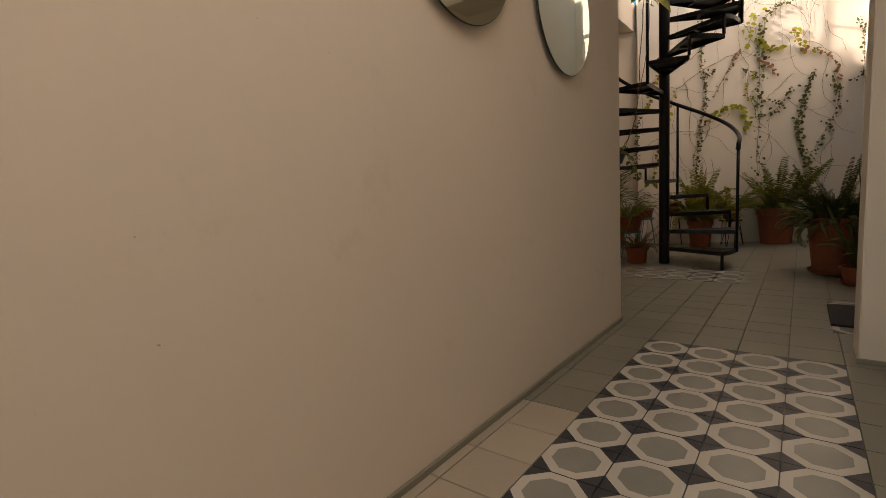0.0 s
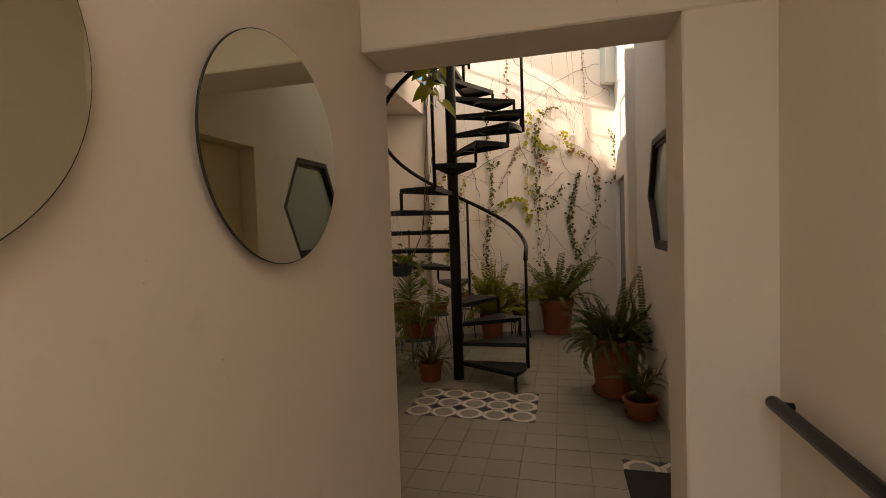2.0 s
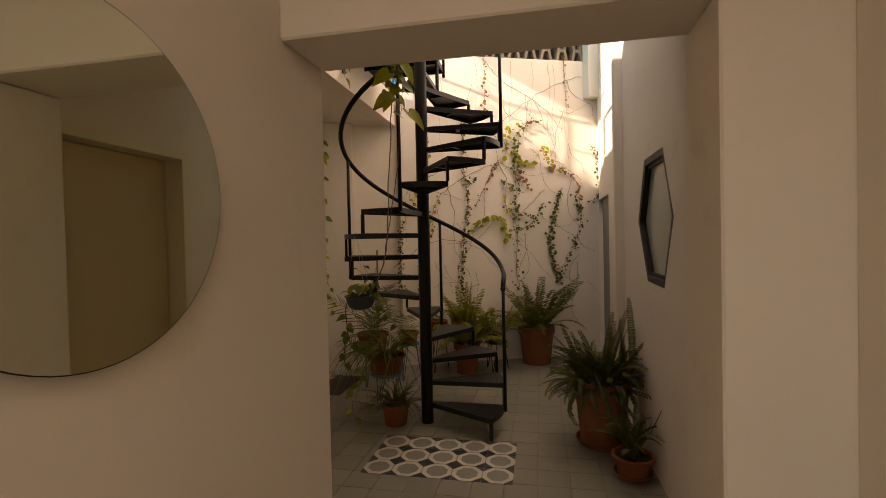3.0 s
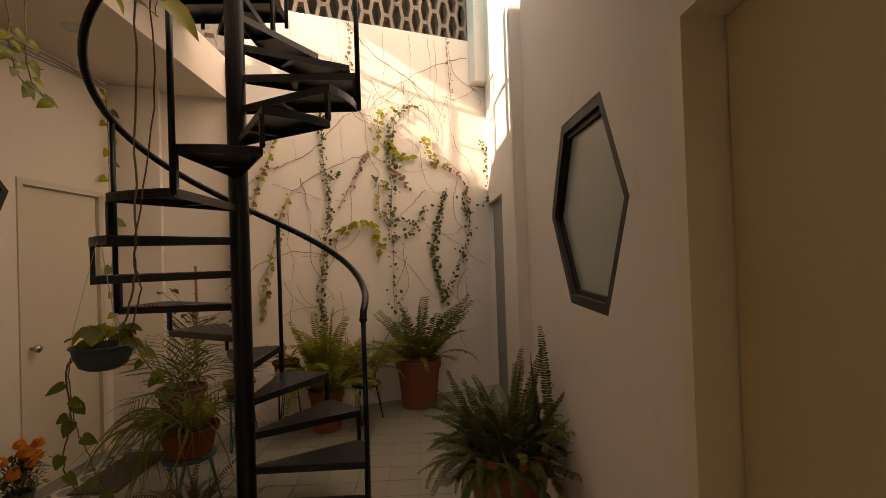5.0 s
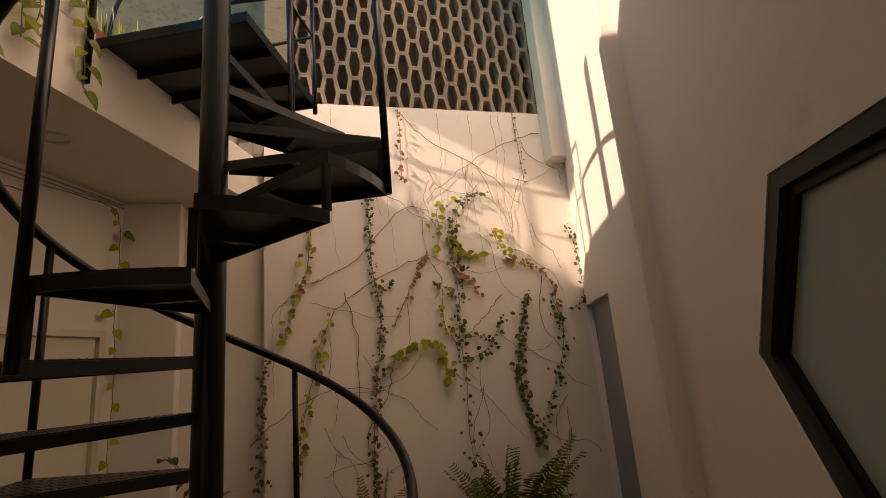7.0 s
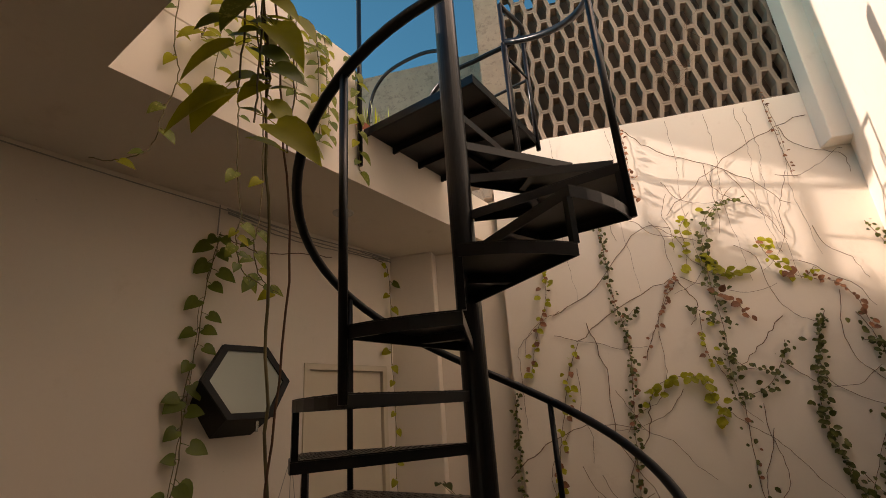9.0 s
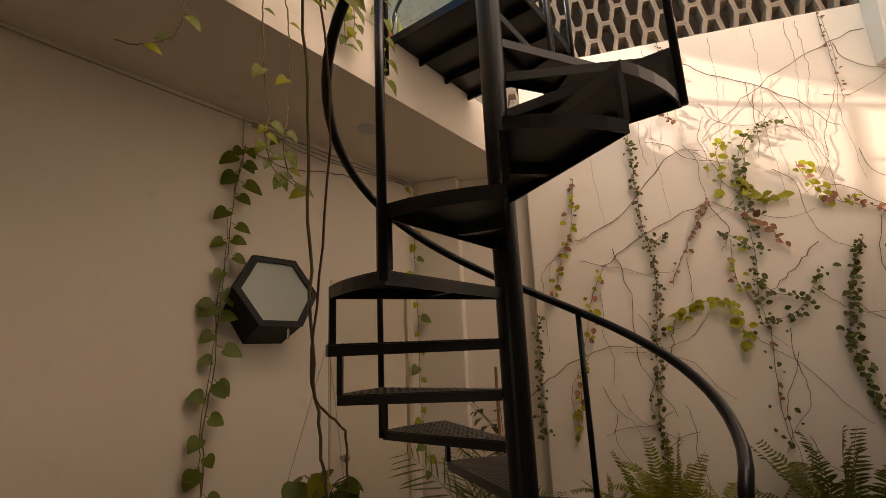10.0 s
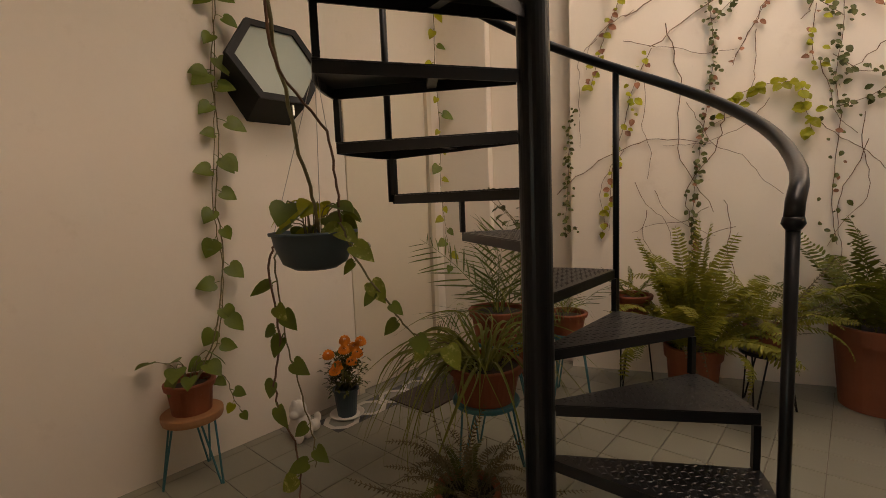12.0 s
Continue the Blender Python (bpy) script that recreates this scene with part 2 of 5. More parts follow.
def structure(ob, label="", category=""):
    return tagged(ob, label, category, "", "structure")


def add_box(bm, x0, x1, y0, y1, z0, z1, bevel=0.0, m=None):
    r = bmesh.ops.create_cube(bm, size=1.0)
    mt = Matrix.LocRotScale(((x0 + x1) / 2, (y0 + y1) / 2, (z0 + z1) / 2), None, (abs(x1 - x0), abs(y1 - y0), abs(z1 - z0)))
    bmesh.ops.transform(bm, matrix=mt, verts=r["verts"])
    if bevel:
        edges = list({e for v in r["verts"] for e in v.link_edges})
        out = bmesh.ops.bevel(bm, geom=edges, offset=bevel, segments=1, affect="EDGES")
        verts = list({v for f in out["faces"] for v in f.verts} | {v for v in r["verts"] if v.is_valid})
    else:
        verts = r["verts"]
    if m is not None:
        bmesh.ops.transform(bm, matrix=m, verts=verts)
    return verts


def box(x0, x1, y0, y1, z0, z1, bevel=0.0, m=None):
    bm = bmesh.new()
    add_box(bm, x0, x1, y0, y1, z0, z1, bevel, m)
    return bm


def boxes(*rows):
    bm = bmesh.new()
    for r in rows:
        add_box(bm, *r)
    return bm


def add_tube(bm, pts, radius, sides=8, radius_end=None, cap=True):
    """A round bar along points; it may taper."""
    pts = [Vector(p) for p in pts]
    n = len(pts)
    rings = []
    side = None
    for i, p in enumerate(pts):
        d = (pts[min(i + 1, n - 1)] - pts[max(i - 1, 0)]).normalized()
        if side is None:
            side = d.orthogonal().normalized()
        else:
            side = (side - d * side.dot(d))
            side = side.normalized() if side.length > 1e-6 else d.orthogonal().normalized()
        up = d.cross(side)
        r = radius if radius_end is None else radius + (radius_end - radius) * i / max(1, n - 1)
        rings.append([bm.verts.new(p + (side * math.cos(a) + up * math.sin(a)) * r) for a in [2 * math.pi * k / sides for k in range(sides)]])
    for a, b in zip(rings, rings[1:]):
        for k in range(sides):
            bm.faces.new((a[k], a[(k + 1) % sides], b[(k + 1) % sides], b[k]))
    if cap:
        bm.faces.new(list(reversed(rings[0])))
        bm.faces.new(rings[-1])


def tube(pts, radius, sides=8, radius_end=None):
    bm = bmesh.new()
    add_tube(bm, pts, radius, sides, radius_end)
    return bm


def add_turned(bm, profile, sides=28, centre=(0, 0, 0)):
    """A shape turned on the z axis from (radius, height) pairs."""
    c = Vector(centre)
    rings = []
    for r, z in profile:
        if r < 1e-5:
            rings.append([bm.verts.new(c + Vector((0, 0, z)))])
        else:
            rings.append([bm.verts.new(c + Vector((r * math.cos(a), r * math.sin(a), z))) for a in [2 * math.pi * k / sides for k in range(sides)]])
    for a, b in zip(rings, rings[1:]):
        for k in range(sides):
            q = []
            for ring, kk in ((a, k), (a, k + 1), (b, k + 1), (b, k)):
                v = ring[kk % len(ring)]
                if v not in q:
                    q.append(v)
            if len(q) > 2:
                bm.faces.new(q)


def turned(profile, sides=28, centre=(0, 0, 0)):
    bm = bmesh.new()
    add_turned(bm, profile, sides, centre)
    return bm


def smooth_line(pts, steps=6):
    """A Catmull-Rom line through points."""
    p = [Vector(q) for q in pts]
    p = [p[0] * 2 - p[1]] + p + [p[-1] * 2 - p[-2]]
    out = []
    for i in range(1, len(p) - 2):
        for s in range(steps):
            t = s / steps
            a, b, c, d = p[i - 1], p[i], p[i + 1], p[i + 2]
            out.append(0.5 * ((2 * b) + (c - a) * t + (2 * a - 5 * b + 4 * c - d) * t * t + (3 * b - a - 3 * c + d) * t ** 3))
    out.append(p[-2])
    return out


def add_leaf(bm, at, way, up, length, width, kind="heart", fold=0.18, droop=0.15):
    """One leaf blade with a folded middle: a heart, an oval or a blade."""
    way = way.normalized()
    side = way.cross(up)
    side = side.normalized() if side.length > 1e-4 else way.orthogonal().normalized()
    up = side.cross(way).normalized()
    if kind == "heart":
        shape = [(0.0, 0.0), (-0.10, 0.20), (-0.07, 0.40), (0.10, 0.52), (0.36, 0.51), (0.62, 0.37), (0.84, 0.17), (1.0, 0.0)]
    elif kind == "oval":
        shape = [(0.0, 0.0), (0.2, 0.36), (0.5, 0.48), (0.8, 0.3), (1.0, 0.0)]
    else:
        shape = [(0.0, 0.0), (0.15, 0.4), (0.5, 0.5), (0.8, 0.32), (1.0, 0.0)]

    def spot(t, w, s):
        return at + way * (t * length) + side * (s * w * width) + up * (fold * width * w - droop * length * t * t)

    mid = [bm.verts.new(spot(max(t, 0.0), 0, 0)) for t, w in shape]
    for s in (1, -1):
        rim = [bm.verts.new(spot(t, w, s)) for t, w in shape[1:-1]]
        n = len(shape)
        for i in range(n - 1):
            q = [mid[i], mid[i + 1]] + ([rim[i]] if i < n - 2 else []) + ([rim[i - 1]] if i > 0 else [])
            if s < 0:
                q.reverse()
            bm.faces.new(q)


rng = random.Random(7)


def jitter(a):
    return Vector((rng.uniform(-a, a), rng.uniform(-a, a), rng.uniform(-a, a)))


# ---------------------------------------------------------------- the plan
MW, HR = -0.905, 0.45          # faces of the hall's walls
LW, RW = -2.72, 0.48           # faces of the patio's side walls
CEIL, SOFFIT = 2.75, 2.93
TOP = 3.30                     # floor above
BACK_ANGLE = 21.5
BACK = Matrix.Translation((-0.6, 7.52, 0)) @ Matrix.Rotation(radians(BACK_ANGLE), 4, "Z")   # x along the back wall, y behind it


def on_back(u, z, off=0.0):
    return BACK @ Vector((u, -off, z))


# floor and tiles (the tiles themselves come last)
floor = structure(part("floor", box(-3.2, 1.9, -4.76, 9.2, -0.2, -0.008), grout), "grey cement tile floor of hall and patio", "floor")

# hall walls
structure(part("wall_hall_west", box(MW - 0.16, MW, -4.6, 2.97, -0.01, CEIL, 0.004), plaster), "white plastered wall with round mirrors", "wall")
structure(part("wall_hall_east", box(HR, HR + 0.2, -4.6, 2.716, -0.01, CEIL, 0.004), plaster), "white plastered hall wall", "wall")
structure(part("wall_opening_east", box(0.185, RW + 0.25, 2.716, 2.97, -0.01, 2.07, 0.006), plaster), "white plastered wall end beside the opening", "wall")
structure(part("lintel_wall", box(MW, RW + 0.25, 2.716, 2.97, 2.07, CEIL, 0.006), plaster), "white plastered wall over the opening", "wall")
# the gap in this end wall is unseen, added for the fill lamp
structure(part("wall_hall_south", boxes((MW - 0.16, -0.70, -4.76, -4.6, -0.01, CEIL), (0.24, HR + 0.2, -4.76, -4.6, -0.01, CEIL), (-0.70, 0.24, -4.76, -4.6, -0.01, 0.42), (-0.70, 0.24, -4.76, -4.6, 2.18, CEIL)), plaster), "white plastered end wall of the hall with an added lamp opening", "wall")
# the ceiling gap is made up too, to let the upper lamp through
structure(part("ceiling_hall", boxes((MW - 0.16, -0.75, -4.76, 2.97, CEIL, TOP), (0.29, HR + 0.2, -4.76, 2.97, CEIL, TOP), (-0.75, 0.29, -4.76, -1.92, CEIL, TOP), (-0.75, 0.29, 1.12, 2.97, CEIL, TOP)), plaster_dim), "white plastered hall ceiling with an added lamp opening", "ceiling")
# grey cement fillet along the foot of the hall walls
structure(part("skirting_west", box(MW, MW + 0.012, -4.6, 2.965, -0.004, 0.022, 0.003), tile_plain_stuff), "low grey cement skirting", "skirting")
structure(part("skirting_east", boxes((HR - 0.012, HR, -4.6, 2.70, -0.004, 0.02), (0.18, HR, 2.704, 2.716, -0.004, 0.02)), tile_plain_stuff), "low grey cement skirting", "skirting")

# patio walls
structure(part("wall_patio_west", boxes((LW - 0.2, LW, 2.6, 5.80, -0.01, SOFFIT), (LW - 0.2, LW, 6.58, 6.72, -0.01, SOFFIT), (LW - 0.2, LW, 5.80, 6.58, 2.03, SOFFIT)), plaster), "white plastered patio wall beside the cream door", "wall")
structure(part("wall_patio_south", box(LW - 0.2, MW - 0.16, 2.6, 2.97, -0.01, SOFFIT), plaster), "white plastered patio wall", "wall")
EH = 5.2
hexagon = [(4.452, 2.027), (4.94, 2.031), (5.165, 1.62), (4.89, 1.213), (4.451, 1.207), (4.238, 1.619)]
east = boxes((RW, RW + 0.25, 2.97, 3.08, -0.01, EH), (RW, RW + 0.25, 3.08, 3.95, 2.07, EH), (RW, RW + 0.25, 3.95, 4.2, -0.01, EH), (RW, RW + 0.25, 4.2, 5.22, -0.01, 1.16), (RW, RW + 0.25, 4.2, 5.22, 2.06, EH), (RW, RW + 0.25, 5.22, 5.75, -0.01, EH))
for (ya, za), (yb, zb), corner in ((hexagon[1], hexagon[2], (5.22, 2.06)), (hexagon[2], hexagon[3], (5.22, 1.16)), (hexagon[4], hexagon[5], (4.2, 1.16)), (hexagon[5], hexagon[0], (4.2, 2.06)), (hexagon[0], hexagon[1], None), (hexagon[3], hexagon[4], None)):
    if corner:
        tri = [(ya, za), corner, (yb, zb)]
    else:
        zc = 2.06 if za > 1.6 else 1.16
        ends = sorted(((ya, za), (yb, zb)))
        tri = [ends[0], ends[1], (ends[1][0], zc), (ends[0][0], zc)]
    if corner:
        zc = corner[1]
        edge = (ya, za) if abs(za - zc) < abs(zb - zc) else (yb, zb)
        tip = (yb, zb) if edge == (ya, za) else (ya, za)
        tri = [tip, edge, (edge[0], zc), (corner[0], zc), (corner[0], tip[1])]
    fr = [east.verts.new((RW, y, z)) for y, z in tri]
    bk = [east.verts.new((RW + 0.25, y, z)) for y, z in tri]
    east.faces.new(fr)
    east.faces.new(list(reversed(bk)))
    for k in range(len(tri)):
        east.faces.new((fr[k], fr[(k + 1) % len(tri)], bk[(k + 1) % len(tri)], bk[k]))
structure(part("wall_patio_east", east, plaster), "white plastered patio wall with a six-sided window", "wall")
structure(part("pilaster_east", box(RW - 0.075, RW + 0.25, 5.75, 5.81, -0.01, EH, 0.008), plaster), "white plastered pilaster", "wall")
structure(part("wall_patio_northeast", boxes((RW + 0.06, RW + 0.25, 5.81, 7.06, -0.01, EH), (RW + 0.06, RW + 0.25, 7.06, 7.96, 2.0, EH), (RW + 0.06, RW + 0.25, 7.96, 8.2, -0.01, EH)), plaster), "white plastered patio wall with a grey door", "wall")

north = bmesh.new()
add_box(north, -1.36, 1.3, 0, 0.2, -0.01, 3.79, 0.0, BACK)
structure(part("wall_north", north, plaster), "white plastered back wall grown with creepers", "wall")
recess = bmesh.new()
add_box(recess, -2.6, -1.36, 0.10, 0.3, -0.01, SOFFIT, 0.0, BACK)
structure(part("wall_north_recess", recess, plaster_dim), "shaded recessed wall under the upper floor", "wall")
pil = bmesh.new()
add_box(pil, -2.45, -1.92, -0.02, 0.098, -0.01, SOFFIT - 0.002, 0.006, BACK)
structure(part("pilaster_north", pil, plaster), "pale plastered pilaster in the corner", "wall")
corner_top = bmesh.new()
add_box(corner_top, 1.03, 1.28, -0.16, 0.0, 3.30, 5.2, 0.006, BACK)
structure(part("corner_pier", corner_top, plaster), "white plastered pier beside the block screen", "wall")

# floors above: the slab on the west and the one over the opening
structure(part("slab_west", box(-3.6, -1.93, 4.27, 8.4, SOFFIT, TOP), plaster), "white plastered upper floor slab", "ceiling")
structure(part("slab_south", boxes((-3.6, RW, 2.97, 4.27, SOFFIT, TOP), (-3.6, RW + 0.25, 2.4, 2.97, CEIL + 0.552, TOP + 0.01)), plaster), "plastered slab over the entrance", "ceiling")
structure(part("parapet_west", box(-2.05, -1.93, 4.27, 5.5, TOP, 3.78, 0.01), plaster), "white plastered parapet with trailing plants", "wall")
# out of view; its height is set to shade the east wall
structure(part("parapet_south", box(-2.05, RW, 4.15, 4.27, TOP, 4.08, 0.01), plaster), "unseen white plastered parapet of the light well, raised for shade", "wall")
structure(part("upper_wall_south", box(-4.6, 2.4, 1.4, 1.6, TOP, 3.6), plaster), "plain upper wall", "wall")
structure(part("upper_wall_west", box(-4.9, -4.7, 1.4, 9, TOP, 3.7), plaster), "plain upper wall", "wall")

# unseen wall added to keep sun off the block screen and upper back wall
structure(part("upper_storey", boxes((-4.9, -4.7, 3.55, 6.5, 5.9, 8.0), (-4.9, -4.7, 6.3, 6.5, TOP, 5.9)), plaster_dim), "plain unseen wall added above to block the sun", "wall")
# unseen closing walls, added so outdoor light doesn't leak past doors and window
structure(part("room_wall_west", box(-3.7, -3.6, 2.4, 8.4, -0.2, SOFFIT), plaster), "plain unseen wall added to stop light leaks", "wall")
structure(part("room_wall_east", box(1.8, 1.9, 2.4, 8.6, -0.2, 3.3), plaster), "plain unseen wall added to stop light leaks", "wall")
structure(part("room_ceiling_east", box(RW + 0.25, 1.9, 2.4, 8.6, 3.0, 3.1), plaster_dim), "plain unseen ceiling added to stop light leaks", "ceiling")

# ground beyond
structure(part("ground", boxes((-400, 400, -400, 400, -0.6, -0.25)), concrete), "grey ground beyond the house", "ground")

# round mirrors
for cy, cz, r in ((2.134, 1.616, 0.287), (1.33, 1.662, 0.308)):
    t = thing("round_mirror", "frameless round mirror hung on the white wall", "mirror", (MW + 0.022, cy, cz), "mirrors in the hall")
    rot = pose(0, 0, 0, 0, 90, 0)
    bm = turned([(0, 0), (r - 0.002, 0), (r - 0.002, 0.004), (0, 0.004)], 72)
    bmesh.ops.transform(bm, matrix=rot, verts=bm.verts)
    part("mirror_glass", bm, mirror_mat, t)
    bm = turned([(0, -0.02), (r - 0.03, -0.02), (r, -0.002), (r, 0.003), (r - 0.0022, 0.003), (r - 0.0022, -0.001), (0, -0.001)], 72)
    bmesh.ops.transform(bm, matrix=rot, verts=bm.verts)
    part("backing", bm, mirror_edge, t, "dark bevelled backing")

# handrail in the hall
t = thing("handrail", "black iron handrail fixed to the white hall wall", "handrail", (HR - 0.042, 2.655, 0.852))
part("rail", tube([(0, 0, 0), (0, -4.2, 0)], 0.021, 14), iron, t, smooth=True)
for y in (-0.03, -1.6, -3.2):
    part("bracket", tube([(0, y, 0), (0.052, y, 0)], 0.012, 10), iron, t)

# doors
t = structure(thing("door_1", "closed cream door flush in the white patio wall", "door", (LW, 5.80, 0)), "closed cream door flush in the white patio wall", "door")
part("leaf", box(-0.06, -0.02, 0.046, 0.734, 0.006, 1.989, 0.002), cream, t)
part("frame", boxes((-0.08, 0.008, 0.002, 0.045, 0, 2.028), (-0.08, 0.008, 0.735, 0.778, 0, 2.028), (-0.08, 0.008, 0.045, 0.735, 1.99, 2.028)), cream, t)
bm = turned([(0, 0), (0.012, 0), (0.012, 0.03), (0.024, 0.035), (0.027, 0.05), (0.018, 0.062), (0, 0.064)], 18)
bmesh.ops.transform(bm, matrix=pose(-0.02, 0.11, 0.93, 0, 90, 0), verts=bm.verts)
part("knob", bm, chrome, t, "small round chrome knob", smooth=True)
t = structure(thing("door_2", "", "door", (RW, 3.08, 0)), "closed beige door with a broad frame", "door")
part("leaf", box(0.098, 0.138, 0.062, 0.808, 0.008, 2.008, 0.003), cream_dark, t)
part("frame", boxes((-0.012, 0.15, 0.002, 0.058, 0, 2.066), (-0.012, 0.15, 0.813, 0.866, 0, 2.066), (-0.012, 0.15, 0.058, 0.813, 2.013, 2.066)), cream_frame, t, "pale beige door frame")
# black sheet behind the leaf, standing in for shade in the gaps
part("gap_shade", box(0.14, 0.15, 0.06, 0.811, 0.0, 2.011), frame_black, t)
t = structure(thing("door_3", "", "door", (RW + 0.06, 7.06, 0)), "narrow grey door set back in the wall", "door")
part("leaf", box(0.05, 0.09, 0.002, 0.898, 0.005, 1.995, 0.002), grey_door, t)


def hex_bars(points, inset, thick0, thick1, axis_x):
    """A six-sided frame in a wall: outer points (y, z), bars of a width."""
    bm = bmesh.new()
    cy, cz = sum(p[0] for p in points) / 6, sum(p[1] for p in points) / 6
    inner = [(cy + (y - cy) * inset, cz + (z - cz) * inset) for y, z in points]
    rings = [[bm.verts.new((x, y, z)) for y, z in ring] for x, ring in ((thick0, points), (thick1, points), (thick1, inner), (thick0, inner))]
    for a, b in zip(rings, rings[1:] + rings[:1]):
        for k in range(6):
            bm.faces.new((a[k], a[(k + 1) % 6], b[(k + 1) % 6], b[k]))
    return bm, inner


def hex_plate(points, x0, x1):
    bm = bmesh.new()
    a, b = [[bm.verts.new((x, y, z)) for y, z in points] for x in (x0, x1)]
    bm.faces.new(a)
    bm.faces.new(b)
    for k in range(6):
        bm.faces.new((a[k], a[(k + 1) % 6], b[(k + 1) % 6], b[k]))
    return bm


t = structure(thing("window_1", "", "window"), "six-sided window with a black metal frame and frosted pane", "window")
ring = [(y, z) for y, z in hexagon]
bm, inner = hex_bars([(4.7 + (y - 4.7) * 0.995, 1.61 + (z - 1.61) * 0.995) for y, z in ring], 0.90, RW + 0.003, RW + 0.085, 0)
part("frame", bm, frame_brown, t, "grey-brown metal lining")
bm, inner2 = hex_bars([(4.7 + (y - 4.7) * 0.894, 1.61 + (z - 1.61) * 0.894) for y, z in ring], 0.94, RW + 0.022, RW + 0.06, 0)
part("sash", bm, frame_black, t)
part("pane", hex_plate([(4.7 + (y - 4.7) * 0.870, 1.61 + (z - 1.61) * 0.870) for y, z in ring], RW + 0.038, RW + 0.044), frosted, t, "frosted glass pane")

# six-sided window box on the west wall, tilted forward from a black housing
t = thing("hexagonal_window_box", "black six-sided window tilted open from the white wall", "window", (LW, 5.33, 1.905))


def lean(z):
    """How far the window swings out from its top hinge."""
    return 0.09 * (0.5 - z / 0.444)


def tilt_out(bm):
    for v in bm.verts:
        v.co.x += lean(v.co.z)
    return bm


six = [(0.262 * math.cos(radians(a)), 0.222 * math.sin(radians(a))) for a in (0, 60, 120, 180, 240, 300)]
bm = bmesh.new()
back_ring = [bm.verts.new((0, y * 0.90, z * 0.92 - 0.10)) for y, z in six]
front_ring = [bm.verts.new((0.075 + lean(z), y, z)) for y, z in six]
for k in range(6):
    bm.faces.new((back_ring[k], back_ring[(k + 1) % 6], front_ring[(k + 1) % 6], front_ring[k]))
part("housing", bm, frame_black, t)
bm, _ = hex_bars(six, 0.84, 0.062, 0.092, 0)
part("sash", tilt_out(bm), frame_black, t)
part("pane", tilt_out(hex_plate([(y * 0.84, z * 0.84) for y, z in six], 0.074, 0.080)), frosted, t, "pale frosted pane")
part("latch", box(0.16, 0.18, 0.03, 0.045, -0.26, -0.205, 0.003), chrome, t)

# ---------------------------------------------------------------- spiral staircase
POLE = (-1.165, 5.335)
RISE, R_OUT = 0.1755, 0.65
stair = thing("spiral_staircase", "black painted iron spiral staircase with chequered treads", "staircase", (*POLE, 0))
part("pole", turned([(0, 0), (0.05, 0), (0.05, 4.35), (0.042, 4.37), (0, 4.375)], 28), iron, stair, smooth=False)


def polar(r, a, z):
    return Vector((r * math.cos(radians(a)), r * math.sin(radians(a)), z))


def tread_mesh(span=30.0):
    """A wedge tread with a rim of flat bar and a thin plate between; its top is at z = 0."""
    bm = bmesh.new()
    n = 5
    arc = [span * i / n for i in range(n + 1)]
    outline = [polar(0.052, -6, 0), *[polar(R_OUT, a, 0) for a in arc], polar(0.052, span + 6, 0)]

    def slab(points, z0, z1):
        lo = [bm.verts.new((p.x, p.y, z0)) for p in points]
        hi = [bm.verts.new((p.x, p.y, z1)) for p in points]
        bm.faces.new(hi)
        bm.faces.new(list(reversed(lo)))
        for k in range(len(points)):
            bm.faces.new((lo[k], lo[(k + 1) % len(points)], hi[(k + 1) % len(points)], hi[k]))

    slab(outline, -0.004, 0.0)
    # rim bars on both edges and along the arc
    for a, s in ((0, 1), (span, -1)):
        d = polar(1, a, 0)
        q = Vector((-d.y, d.x, 0)) * s * 0.006
        b0, b1 = outline[0] if s > 0 else outline[-1], polar(R_OUT, a, 0)
        slab([b0, b1, b1 + q, b0 + q] if s > 0 else [b0 + q, b1 + q, b1, b0], -0.038, -0.0045)
    for a0, a1 in zip(arc, arc[1:]):
        slab([polar(R_OUT - 0.006, a0, 0), polar(R_OUT, a0, 0), polar(R_OUT, a1, 0), polar(R_OUT - 0.006, a1, 0)], -0.038, -0.0045)
    # brace under the plate
    slab([polar(0.30, 2, 0), polar(0.33, 2, 0), polar(0.33, span - 2, 0), polar(0.30, span - 2, 0)], -0.03, -0.0045)
    return bm


def lozenges(span=30.0):
    """Raised lozenges of the chequer plate."""
    bm = bmesh.new()
    step = 0.0205
    for i in range(2, 33):
        for j in range(-2, 20):
            x, y = i * step, j * step + (step / 2 if i % 2 else 0)
            r, a = math.hypot(x, y), math.degrees(math.atan2(y, x))
            if 0.08 < r < R_OUT - 0.012 and 2.5 * 0.66 / max(r, 0.1) * 0.5 < a < span - 1.0:
                turn = 45 if (i + j) % 2 else -45
                c, s = math.cos(radians(turn)), math.sin(radians(turn))
                q = [(0.010, 0), (0, 0.0036), (-0.010, 0), (0, -0.0036)]
                ring = [bm.verts.new((x + u * c - v * s, y + u * s + v * c, 0.0002)) for u, v in q]
                peak = bm.verts.new((x, y, 0.0022))
                for k in range(4):
                    bm.faces.new((ring[k], ring[(k + 1) % 4], peak))
    return bm


TREADS = 17
first = part("tread", tread_mesh(), tread_iron, stair)
first.matrix_basis = pose(0, 0, RISE, 0, 0, -30)
part("chequer_relief", lozenges(), tread_iron, first)
for k in range(2, TREADS + 1):
    copy_t = copy_thing(first, pose(0, 0, RISE * k, 0, 0, -30 + 30 * (k - 1)))
    copy_t.parent = stair
bar_me = None
